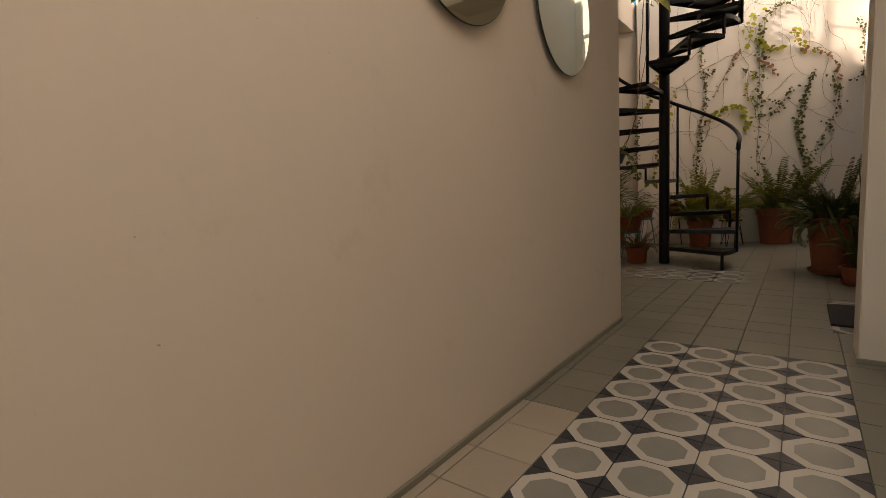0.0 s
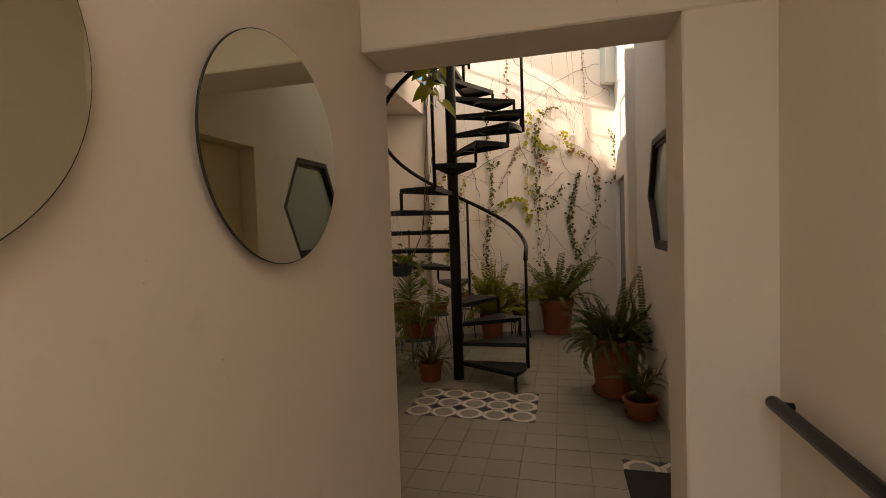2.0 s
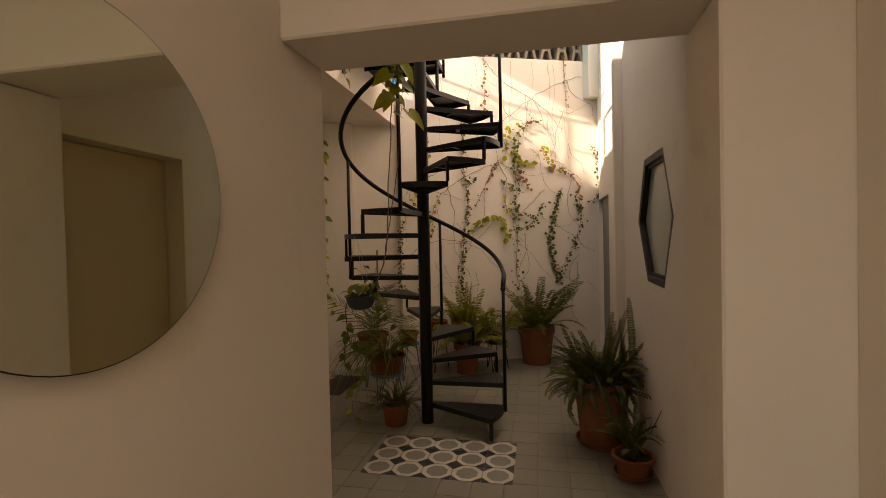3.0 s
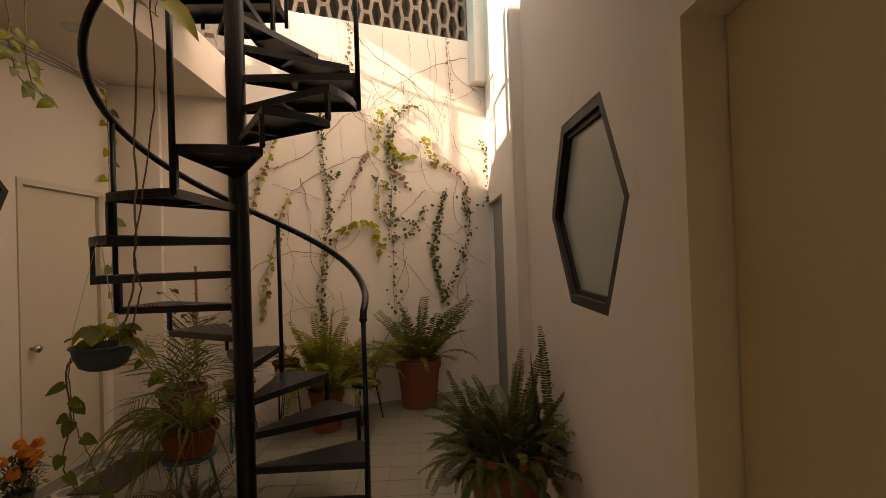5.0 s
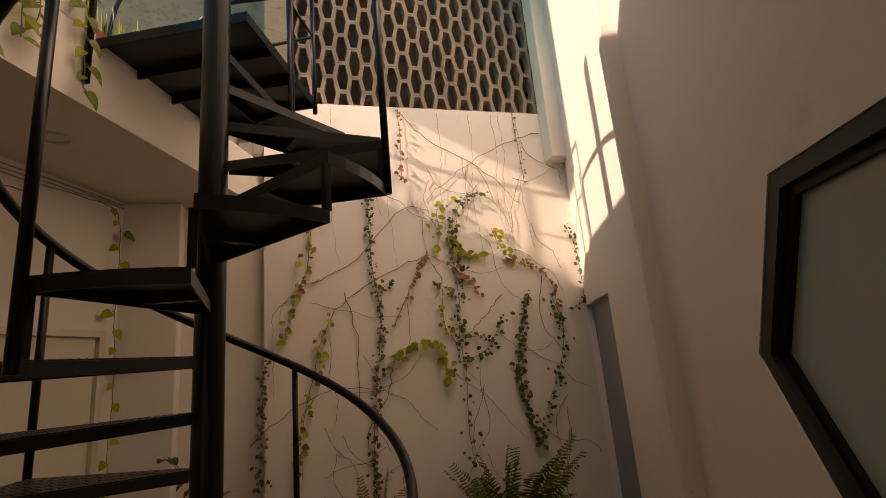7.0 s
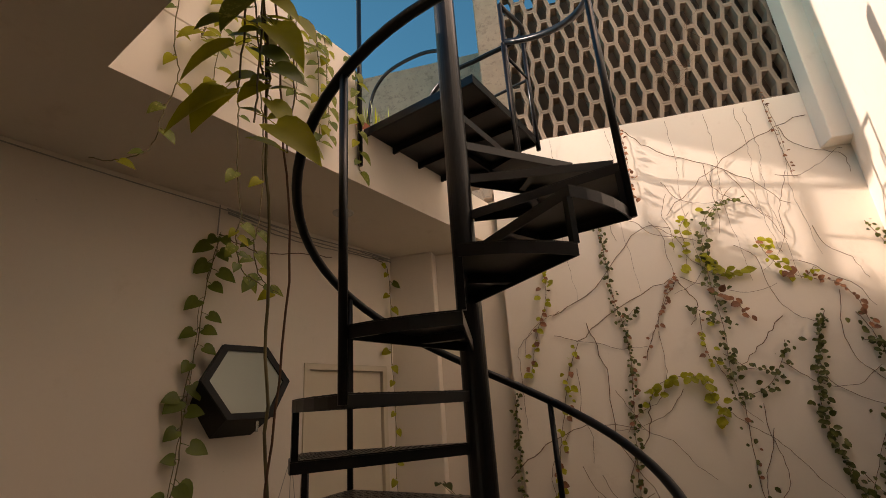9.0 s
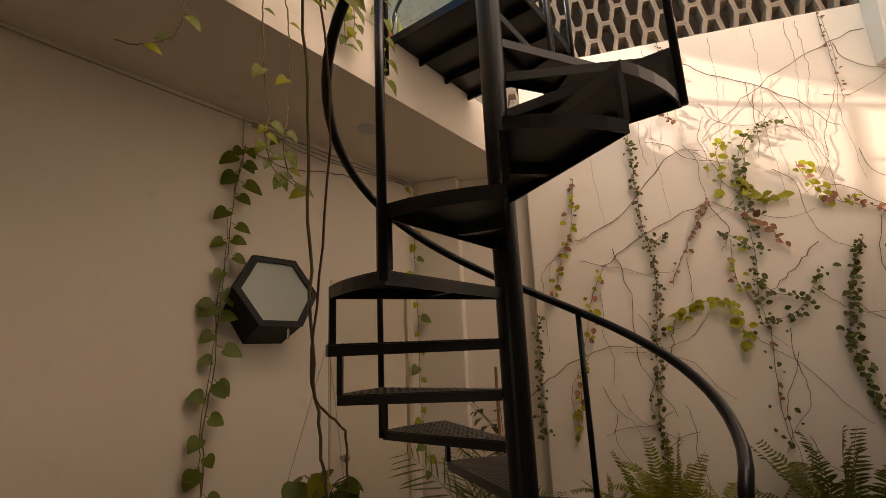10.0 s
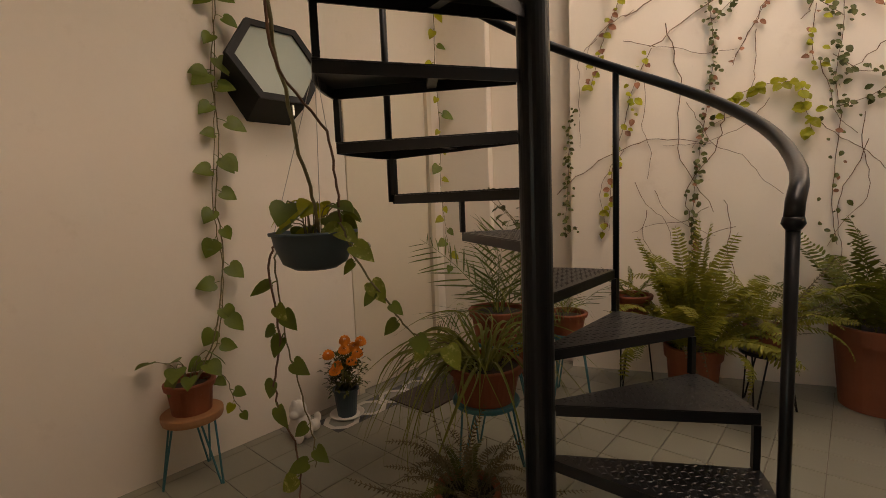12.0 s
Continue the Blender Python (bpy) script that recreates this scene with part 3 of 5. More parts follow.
for k in range(1, TREADS):
    a = 30 * (k - 1)
    p0 = polar(R_OUT - 0.012, a, RISE * k)
    if bar_me is None:
        bar = part("riser_bar", box(-0.010, 0.010, -0.010, 0.010, 0, RISE - 0.036), iron, stair)
        bar_me = bar.data
    else:
        bar = new("riser_bar", bar_me)
        bar.parent = stair
    bar.matrix_basis = pose(*p0, 0, 0, a)
foot = polar(R_OUT - 0.02, -27, 0)
part("foot_bar", box(foot.x - 0.013, foot.x + 0.013, foot.y - 0.013, foot.y + 0.013, 0, RISE - 0.036), iron, stair)
R_RAIL = 0.655


def rail_z(a):
    return 1.70 + (a - 90) * RISE / 30


rail_pts = [polar(R_RAIL, -5, 1.125), polar(R_RAIL, -4, 1.165), polar(R_RAIL, 2, 1.205), polar(R_RAIL, 9, 1.235)]
a = 16
while a <= 452:
    rail_pts.append(polar(R_RAIL, a, rail_z(a)))
    a += 6
part("handrail", tube(rail_pts, 0.019, 12), iron, stair, "round black handrail worn shiny at its end", smooth=True)
part("rail_cap", turned([(0, -0.018), (0.014, -0.014), (0.023, 0), (0.020, 0.014), (0, 0.02)], 16, polar(R_RAIL, -5, 1.12)), iron, stair, smooth=True)
for k, ang in enumerate((-5, 90, 180, 270, 360, 450)):
    z0 = RISE * (1 + 3 * k) - 0.03
    top = 1.12 if ang == -5 else rail_z(ang) - 0.01
    part("baluster", tube([polar(R_RAIL if i == 1 else R_OUT + 0.006, ang, z) for i, z in enumerate((z0, top))], 0.0135, 10), iron, stair, smooth=True)

# landing and its guard
LX = -1.93 + 1.165
part("landing", box(LX, 0.0, 0.22, 1.02, TOP - 0.008, TOP - 0.002), tread_iron, stair, "black steel landing plate")
for y in (0.22, 0.48, 0.74, 1.006):
    part("landing_joist", box(LX, 0.0, y, y + 0.014, TOP - 0.052, TOP - 0.0085), iron, stair)
part("landing_edge", box(-0.012, -0.001, 0.235, 1.005, TOP - 0.052, TOP - 0.0085), iron, stair)
part("terrace_rail", tube(smooth_line([(-0.72, 1.15, 4.50), (-0.97, 1.15, 4.60), (-1.30, 1.15, 4.62), (-1.48, 1.15, 4.54), (-1.58, 1.15, 4.36), (-1.62, 1.15, 4.0), (-1.62, 1.15, TOP)], 5), 0.016, 10), iron, stair, "arched black rail on the terrace", smooth=True)
for px, py, z0, z1 in ((-0.745, 0.17, 3.03, 4.3), (0.0, 0.68, 2.85, 4.12), (0.0, 1.0, 3.2, 4.12), (-0.62, 1.0, 3.2, 4.12)):
    part("guard_post", tube([(px, py, z0), (px, py, z1)], 0.015, 10), iron, stair, smooth=True)
part("guard_rail", tube(smooth_line([(0.0, 0.68, 4.12), (0.0, 1.0, 4.12), (-0.35, 1.02, 4.12), (-0.62, 1.0, 4.1), (-0.9, 1.1, 4.0), (-1.1, 1.5, 3.85)], 5), 0.018, 10), iron, stair, smooth=True)
part("guard_rail", tube([(0.0, 0.68, 3.72), (0.0, 1.0, 3.74), (-0.62, 1.0, 3.72)], 0.011, 8), iron, stair, smooth=True)

# ---------------------------------------------------------------- block screen
PITCH_U, PITCH_Z, DEPTH = 0.1065, 0.275, 0.10


def block_mesh():
    """A tall six-sided hollow cement block."""
    bm = bmesh.new()

    def ring(scale_w, scale_h):
        hw, up = PITCH_U * 0.64 * scale_w, PITCH_Z * 0.495 * scale_h
        return [(-hw * 0.5, up), (hw * 0.5, up), (hw, 0), (hw * 0.5, -up), (-hw * 0.5, -up), (-hw, 0)]

    outer, inner = ring(1.035, 1.0), ring(0.74, 0.87)
    rings = [[bm.verts.new((x, y, z)) for x, z in r] for y, r in ((0, outer), (DEPTH, outer), (DEPTH, inner), (0, inner))]
    for a, b in zip(rings, rings[1:] + rings[:1]):
        for k in range(6):
            bm.faces.new((a[k], a[(k + 1) % 6], b[(k + 1) % 6], b[k]))
    return bm


screen = structure(thing("block_screen", "", "screen wall"), "pierced screen of six-sided grey cement blocks", "screen wall")
screen.matrix_world = BACK
block_me = None
U0, U1 = -1.10, 1.04
cols = int((U1 - U0) / PITCH_U)
for c in range(cols + 1):
    for r in range(7):
        u = U0 + 0.05 + c * PITCH_U
        z = 3.79 + PITCH_Z * (r + (0.5 if c % 2 == 0 else 0.0))
        if block_me is None:
            ob = part("block", block_mesh(), block_mat, screen)
            block_me = ob.data
        else:
            ob = new("block", block_me)
            ob.parent = screen
        ob.matrix_basis = pose(u, 0.02, z)
for c in range(3):
    for r in range(4):
        ob = new("block", block_me)
        ob.parent = screen
        ob.matrix_basis = pose(-1.42 - c * PITCH_U, 0.06, 3.50 + PITCH_Z * (r + (0.5 if c % 2 else 0.0)))
pier = bmesh.new()
add_box(pier, -1.36, -1.13, 0.0, 0.2, 3.79, 5.6, 0.01, BACK)
structure(part("pier", pier, rough_pier), "rough concrete pier at the end of the screen", "wall")
# this wall's dark brown has the shade inside the block holes painted in
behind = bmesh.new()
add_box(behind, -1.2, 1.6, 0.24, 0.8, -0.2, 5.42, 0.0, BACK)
structure(part("neighbour_wall", behind, shade_concrete), "weathered concrete wall of the next house, darkened for shade behind the blocks", "wall")
behind = bmesh.new()
add_box(behind, -6.0, -1.37, 0.9, 1.05, -0.2, 5.6, 0.0, BACK)
structure(part("neighbour_parapet", behind, rough_pier), "rough brown parapet of the next house", "wall")

# ---------------------------------------------------------------- plants


def pot_thing(name, label, at, r_top, r_base, height, mat=None, rim=0.018, saucer=0.0, category="potted plant"):
    """A turned pot with a rim and soil; returns the plant that stands in it."""
    mat = mat or terracotta
    t = thing(name, label, category, at)
    w = 0.012
    part("pot", turned([(0, 0), (r_base, 0), (r_base + (r_top - r_base) * 0.8 - 0.004, height * 0.8), (r_top + rim * 0.2, height * 0.81), (r_top + rim * 0.4, height - 0.004), (r_top + rim * 0.2, height), (r_top - w, height), (r_top - w, height - 0.03), (0, height - 0.03)], 32), mat, t, smooth=False)
    part("soil", turned([(0, height - 0.02), (r_top * 0.6, height - 0.022), (r_top - w - 0.001, height - 0.028), (r_top - w - 0.001, height - 0.034), (0, height - 0.034)], 24), soil, t, "dark potting soil")
    if saucer:
        part("saucer", turned([(0, -0.001), (saucer - 0.02, 0.0), (saucer, 0.03), (saucer - 0.008, 0.032), (saucer - 0.024, 0.008), (0, 0.007)], 32), mat, t)
    return t


def frond_mesh(length, width, arch, pairs, leaf=fern_leaf, curl=0.0, slim=0.27, forward=0.35):
    """An arching fern frond with pinnae in pairs, rooted at the origin, reaching along x."""
    bm = bmesh.new()
    pts = []
    for i in range(13):
        s = i / 12
        a = arch * s
        pts.append(Vector((length * s * math.cos(a * 0.5), curl * s * s * length, length * (0.75 * s - arch * 0.55 * s * s))))
    add_tube(bm, pts, 0.0028, 4, 0.0008, cap=False)
    for i in range(pairs):
        s = 0.10 + 0.89 * i / pairs
        k = s * 12
        j = min(11, int(k))
        p = pts[j].lerp(pts[j + 1], k - j)
        d = (pts[j + 1] - pts[j]).normalized()
        size = width * (0.35 + 0.65 * math.sin(math.pi * min(1, 0.18 + s * 0.82)) ** 0.7) * rng.uniform(0.85, 1.1)
        side = d.cross(Vector((0, 0, 1))).normalized()
        up = side.cross(d)
        for sg in (1, -1):
            way = (side * sg + d * (forward + rng.uniform(-0.12, 0.12)) - up * rng.uniform(0.0, 0.35)).normalized()
            add_leaf(bm, p, way, up, size, size * slim, "blade", 0.1, rng.uniform(0, 0.25))
    me = bpy.data.meshes.new("frond")
    bm.to_mesh(me)
    bm.free()
    me.materials.append(leaf)
    return me


def blade_mesh(length, width, arch, leaf=blade_leaf, lift=1.0, reach=0.62, twist=0.0):
    """A long strap leaf that rises, turns and hangs over."""
    bm = bmesh.new()
    rows = []
    n = 12
    for i in range(n + 1):
        s = i / n
        p = Vector((length * (s ** 1.15) * reach, 0.05 * twist * length * s * s, length * (lift * s - arch * s * s)))
        w = width * (0.6 + 0.8 * s if s < 0.35 else 0.88) * (1 - max(0, s - 0.35) / 0.65) ** 0.6 + 0.0004
        q = twist * (0.35 + s)
        side = Vector((-0.5 * math.sin(q), math.cos(q), 0.8 * math.sin(q))) * (w / 2)
        rows.append([bm.verts.new(p - side + Vector((0, 0, 0.3 * w))), bm.verts.new(p), bm.verts.new(p + side + Vector((0, 0, 0.3 * w)))])
    for a, b in zip(rows, rows[1:]):
        bm.faces.new((a[0], a[1], b[1], b[0]))
        bm.faces.new((a[1], a[2], b[2], b[1]))
    me = bpy.data.meshes.new("blade")
    bm.to_mesh(me)
    bm.free()
    me.materials.append(leaf)
    return me


def heart_mesh(length, width, mat, fold=0.16, droop=0.22, petiole=0.25):
    bm = bmesh.new()
    start = Vector((petiole * length, 0, -0.02 * length))
    add_tube(bm, [Vector((0, 0, 0)), start * 0.5 + Vector((0, 0, 0.04 * length)), start], 0.0016, 4, cap=False)
    add_leaf(bm, start, Vector((1, 0, 0)), Vector((0, 0, 1)), length, width, "heart", fold, droop)
    me = bpy.data.meshes.new("leaf")
    bm.to_mesh(me)
    bm.free()
    for p in me.polygons:
        p.use_smooth = True
    me.materials.append(mat)
    return me


def palm_mesh(length, leaflet, arch):
    return frond_mesh(length, leaflet, arch, 11, dark_palm, 0.08, 0.05, 0.75)


dark_palm = material("palm_leaf", through=0.25, colour=(0.10, 0.125, 0.03), rough=0.45, spec=0.25, vary=0.25, scale=10, bump=0.1, island=0.9)
dry_fern = material("dry_fern", (0.12, 0.09, 0.035), 0.6, vary=0.3, scale=10, bump=0.1, island=0.9, dirt=(0.2, 0.12, 0.05), dirt_at=0.6)

FERN_TALL = [frond_mesh(l, w, a, n, fern_leaf, c, 0.25) for l, w, a, n, c in ((0.72, 0.092, 0.45, 24, 0.05), (0.64, 0.088, 0.75, 21, -0.1), (0.56, 0.080, 1.1, 20, 0.12), (0.66, 0.09, 0.9, 22, -0.04))]
FERN_LOW = [frond_mesh(l, w, a, n, fern_leaf, c, 0.29) for l, w, a, n, c in ((0.50, 0.040, 0.55, 32, 0.06), (0.44, 0.038, 1.0, 30, -0.1), (0.56, 0.040, 1.35, 34, 0.1), (0.38, 0.036, 0.8, 26, -0.05))]
FERN_BUSH = [frond_mesh(l, w, a, n, m, c, 0.32) for l, w, a, n, m, c in ((0.46, 0.034, 0.9, 36, bush_leaf, 0.2), (0.50, 0.035, 1.2, 38, bush_leaf, -0.25), (0.54, 0.034, 1.5, 40, dark_leaf, 0.15), (0.40, 0.033, 1.0, 32, bush_leaf, -0.3), (0.40, 0.036, 0.4, 30, bush_leaf, 0.12), (0.52, 0.032, 1.3, 40, bush_leaf, 0.3), (0.34, 0.032, 0.7, 28, bush_leaf, -0.15))]
FERN_CURL = [frond_mesh(l, w, a, n, m, c, 0.36, 0.2) for l, w, a, n, m, c in ((0.40, 0.026, 1.0, 40, bush_leaf, 0.5), (0.36, 0.024, 1.6, 36, dark_leaf, -0.6), (0.44, 0.025, 1.3, 42, bush_leaf, -0.4), (0.32, 0.024, 1.9, 34, bush_leaf, 0.7), (0.46, 0.030, 0.15, 44, dark_leaf, 0.05))]
FERN_YELLOW = [frond_mesh(l, w, a, n, young_fern, c, 0.30) for l, w, a, n, c in ((0.50, 0.046, 0.5, 30, 0.1), (0.46, 0.044, 0.95, 28, -0.15), (0.54, 0.046, 1.3, 32, 0.15), (0.40, 0.042, 0.8, 25, -0.1), (0.50, 0.044, 1.7, 30, 0.05))]
FERN_DARK = [frond_mesh(l, w, a, n, dark_leaf, c, 0.29) for l, w, a, n, c in ((0.46, 0.042, 0.6, 28, 0.06), (0.40, 0.040, 1.1, 26, -0.1), (0.50, 0.044, 1.5, 30, 0.1), (0.42, 0.042, 0.3, 26, -0.05))]
FERN_DRY = [frond_mesh(l, w, a, n, dry_fern, c, 0.34, q) for l, w, a, n, c, q in ((0.34, 0.026, 0.9, 22, 0.45, 0.5), (0.28, 0.028, 1.4, 18, -0.5, 0.2), (0.36, 0.024, 0.4, 22, 0.3, 0.6), (0.24, 0.026, 1.9, 16, 0.6, 0.3), (0.32, 0.022, 0.2, 20, -0.35, 0.7))]
PALM = [palm_mesh(l, w, a) for l, w, a in ((0.54, 0.25, 0.75), (0.50, 0.22, 1.1), (0.60, 0.25, 0.5))]
SPIDER = [blade_mesh(l, w, a, blade_leaf, h, r, q) for l, w, a, h, r, q in ((0.62, 0.017, 1.25, 1.0, 0.72, 0.9), (0.70, 0.016, 1.30, 0.95, 0.66, -0.9), (0.56, 0.017, 1.55, 1.0, 0.70, 1.2), (0.42, 0.015, 0.75, 1.0, 0.6, -0.6), (0.66, 0.017, 1.5, 1.15, 0.62, 0.7), (0.52, 0.016, 1.05, 1.15, 0.7, -1.2))]
CLIMBER = [heart_mesh(0.075, 0.055, dark_leaf, 0.2, 0.3, 0.5), heart_mesh(0.06, 0.05, bush_leaf, 0.2, 0.2, 0.5)]
SNAKE = [blade_mesh(l, w, a, dark_leaf, h) for l, w, a, h in ((0.55, 0.05, 0.05, 1.1), (0.48, 0.045, 0.2, 1.0), (0.45, 0.05, 0.8, 0.9))]


def spray(t, meshes, count, base_r, z, steep=(0, 40), size=(0.8, 1.15), name="frond", arc=(0, 360), flat=1.0):
    """Fronds that spring from the middle of a pot."""
    for k in range(count):
        a = arc[0] + (arc[1] - arc[0]) * (k + rng.uniform(-0.4, 0.4)) / count
        r = base_r * math.sqrt(rng.random())
        s = rng.uniform(*size)
        ob = new(name, rng.choice(meshes))
        ob.parent = t
        tilt = rng.uniform(*steep)
        ob.matrix_basis = pose(r * math.cos(radians(a)), r * math.sin(radians(a)), z, 0, 0, a) @ pose(0, 0, 0, rng.uniform(-32, 32), -tilt, rng.uniform(-15, 15)) @ Matrix.Scale(s, 4)


def hairpin_stand(name, label, at, r, height, mat, top_mat=None, plate=0.02):
    t = thing(name, label, "plant stand", at)
    part("top", turned([(0, height - plate), (r - 0.004, height - plate), (r, height - plate * 0.6), (r, height - 0.003), (r - 0.004, height), (0, height)], 28), top_mat or mat, t)
    for k in range(3):
        a = 120 * k + 20
        top1, top2 = polar(r * 0.75, a - 22, height - plate), polar(r * 0.75, a + 22, height - plate)
        low = polar(r * 1.12, a, 0.006)
        part("hairpin_leg", tube([top1, low.lerp(top1, 0.02) + polar(0.004, a - 90, 0), low + polar(0.004, a + 90, 0), top2], 0.0048, 6), mat, t)
    return t


# right-hand ferns
t = pot_thing("potted_fern", "lush dark fern in a large terracotta pot on the tiles", (0.205, 5.13, 0.012), 0.205, 0.15, 0.47, saucer=0.19)
spray(t, FERN_BUSH, 150, 0.16, 0.43, (-30, 66), (0.5, 0.88))
spray(t, FERN_BUSH, 16, 0.15, 0.43, (-40, -10), (0.6, 0.95))
spray(t, FERN_CURL, 46, 0.15, 0.43, (-20, 70), (0.7, 1.15))
for dx, dy, mesh, turn, tilt, size in ((0.225, 0.02, FERN_CURL[4], 80, 44, 1.15), (0.20, -0.04, SNAKE[0], 20, 40, 0.78), (0.16, 0.06, SNAKE[1], 160, 38, 0.7)):
    ob = new("frond", mesh)
    ob.parent = t
    ob.matrix_basis = pose(dx, dy, 0.43, 0, 0, turn) @ pose(0, 0, 0, 0, -tilt, 0) @ Matrix.Scale(size, 4)
spray(t, FERN_LOW, 8, 0.13, 0.43, (-25, 40), (0.7, 1.0))
t = pot_thing("potted_snake_plant", "dark strap-leaved plant in a small terracotta bowl", (0.335, 4.66, 0.006), 0.125, 0.09, 0.135, saucer=0.12)
spray(t, SNAKE[:2], 5, 0.04, 0.11, (48, 66), (0.5, 0.85), "leaf")
spray(t, SNAKE[2:], 7, 0.05, 0.11, (20, 50), (0.8, 1.2), "leaf")
spray(t, FERN_DARK, 9, 0.06, 0.11, (20, 60), (0.7, 1.0), arc=(90, 300))
# big fern by the back wall
t = pot_thing("potted_fern", "tall green fern in a large terracotta pot by the back wall", (-0.28, 7.36, 0.004), 0.215, 0.165, 0.45)
spray(t, FERN_TALL, 32, 0.12, 0.42, (0, 62), (0.55, 1.05))
spray(t, FERN_DRY, 7, 0.10, 0.42, (45, 78), (1.1, 1.6))
spray(t, FERN_LOW, 16, 0.14, 0.42, (-15, 30), (0.8, 1.2))
# middle fern
t = pot_thing("potted_fern", "spreading sword fern in a terracotta pot", (-1.06, 6.84, 0.004), 0.145, 0.115, 0.34)
spray(t, FERN_YELLOW, 60, 0.10, 0.32, (-8, 76), (0.9, 1.4))
spray(t, FERN_LOW, 10, 0.09, 0.32, (0, 50), (0.9, 1.3))
spray(t, FERN_DRY, 10, 0.09, 0.32, (-10, 30), (0.9, 1.3))
# fern on a black stand further right of it
st = hairpin_stand("plant_stand", "low plant stand with black hairpin legs", (-0.74, 6.98, 0), 0.13, 0.34, iron)
t = pot_thing("potted_fern", "yellowing fern in a small pot on a stand", (-0.74, 6.98, 0.341), 0.105, 0.08, 0.13)
spray(t, FERN_YELLOW, 20, 0.06, 0.12, (-15, 40), (0.7, 1.1))
spray(t, FERN_DRY, 12, 0.06, 0.12, (-15, 30), (0.9, 1.2))
# small pot on a stand
st = hairpin_stand("plant_stand", "plant stand with black hairpin legs", (-1.40, 6.86, 0), 0.11, 0.46, iron)
t = pot_thing("potted_creeper", "small creeper in a terracotta pot on a stand", (-1.40, 6.86, 0.461), 0.11, 0.085, 0.13)
spray(t, FERN_LOW, 8, 0.05, 0.12, (0, 50), (0.35, 0.6))
# teal stand with a small palm, behind the pole
st = hairpin_stand("plant_stand", "plant stand with teal hairpin legs", (-1.66, 6.52, 0), 0.12, 0.40, teal)
t = pot_thing("potted_palm", "small feathery plant in a terracotta pot on a teal stand", (-1.66, 6.52, 0.401), 0.115, 0.09, 0.12)
spray(t, PALM, 4, 0.03, 0.11, (5, 50), (0.45, 0.7))
spray(t, SPIDER, 14, 0.04, 0.11, (-10, 40), (0.3, 0.5), "blade")
# palm
st = hairpin_stand("plant_stand", "plant stand with teal hairpin legs", (-1.98, 6.28, 0), 0.14, 0.36, teal)
t = pot_thing("potted_palm", "parlour palm in a terracotta pot on a teal stand", (-1.98, 6.28, 0.361), 0.165, 0.13, 0.19)
spray(t, PALM, 9, 0.05, 0.17, (15, 62), (0.7, 1.05))
spray(t, PALM, 3, 0.08, 0.17, (-30, 5), (0.6, 0.95), arc=(-140, 40))
spray(t, SPIDER, 12, 0.04, 0.17, (10, 50), (0.5, 0.8), "blade")
# staked plant in the corner
t = pot_thing("potted_climber", "round-leaved climber tied to a wooden stake in a pot", (-2.08, 6.72, 0.004), 0.12, 0.095, 0.22)
part("stake", tube([(0.0, 0.0, 0.18), (0.012, -0.008, 1.42)], 0.011, 8), wood, t, "thin bamboo stake")
for k in range(4):
    a0 = rng.uniform(0, 360)
    line = smooth_line([polar(0.03, a0 + 60 * i, 0.19 + 0.27 * i) + jitter(0.01) for i in range(4)] + [polar(0.14 + 0.05 * k, a0 + 200, 1.14 + 0.04 * k)], 5)
    part("stem", tube(line, 0.0035, 5, 0.002), stem_green, t)
    for p in line[6::2]:
        ob = new("leaf", rng.choice(CLIMBER))
        ob.parent = t
        ob.matrix_basis = pose(*p, 0, 0, rng.uniform(0, 360)) @ pose(0, 0, 0, rng.uniform(-20, 20), rng.uniform(-20, 35), 0) @ Matrix.Scale(rng.uniform(0.7, 1.2), 4)
# spider plant
st = hairpin_stand("plant_stand", "round teal plant stand with hairpin legs", (-1.63, 5.67, 0), 0.15, 0.31, teal)
t = pot_thing("potted_spider_plant", "spider plant in a terracotta pot on a teal stand", (-1.63, 5.67, 0.311), 0.165, 0.125, 0.165)
spray(t, SPIDER, 70, 0.10, 0.15, (-26, 30), (0.65, 1.2), "blade")
spray(t, SPIDER, 34, 0.12, 0.15, (-36, -5), (0.9, 1.35), "blade", arc=(150, 285))
# dry fern low by the pole
t = pot_thing("potted_fern", "straggling half-dry fern in a low terracotta pot", (-1.42, 5.26, 0.004), 0.115, 0.09, 0.17)
spray(t, FERN_DRY, 46, 0.09, 0.15, (-25, 72), (0.55, 0.95))
spray(t, FERN_DARK, 7, 0.05, 0.15, (15, 60), (0.35, 0.55))

# heart-leaved pothos: shared leaf meshes


HEARTS_LIME = [heart_mesh(0.085, 0.07, lime_leaf), heart_mesh(0.11, 0.085, lime_leaf, 0.1, 0.35), heart_mesh(0.07, 0.055, lime_leaf, 0.25, 0.15)]
HEARTS_SMALL = [heart_mesh(0.05, 0.044, pothos_leaf, 0.2, 0.2, 0.4), heart_mesh(0.042, 0.036, lime_leaf, 0.2, 0.2, 0.4)]
HEARTS_BOWL = [heart_mesh(0.062, 0.038, pothos_leaf, 0.3, 0.3, 0.35), heart_mesh(0.05, 0.036, lime_leaf, 0.2, 0.4, 0.4), heart_mesh(0.056, 0.030, pothos_leaf, 0.5, 0.1, 0.3)]
HEARTS_BOWL_LIME = [heart_mesh(0.072, 0.056, variegated_leaf, 0.3, 0.25), heart_mesh(0.06, 0.046, variegated_leaf, 0.2, 0.3), heart_mesh(0.055, 0.044, pothos_leaf, 0.25, 0.3)]
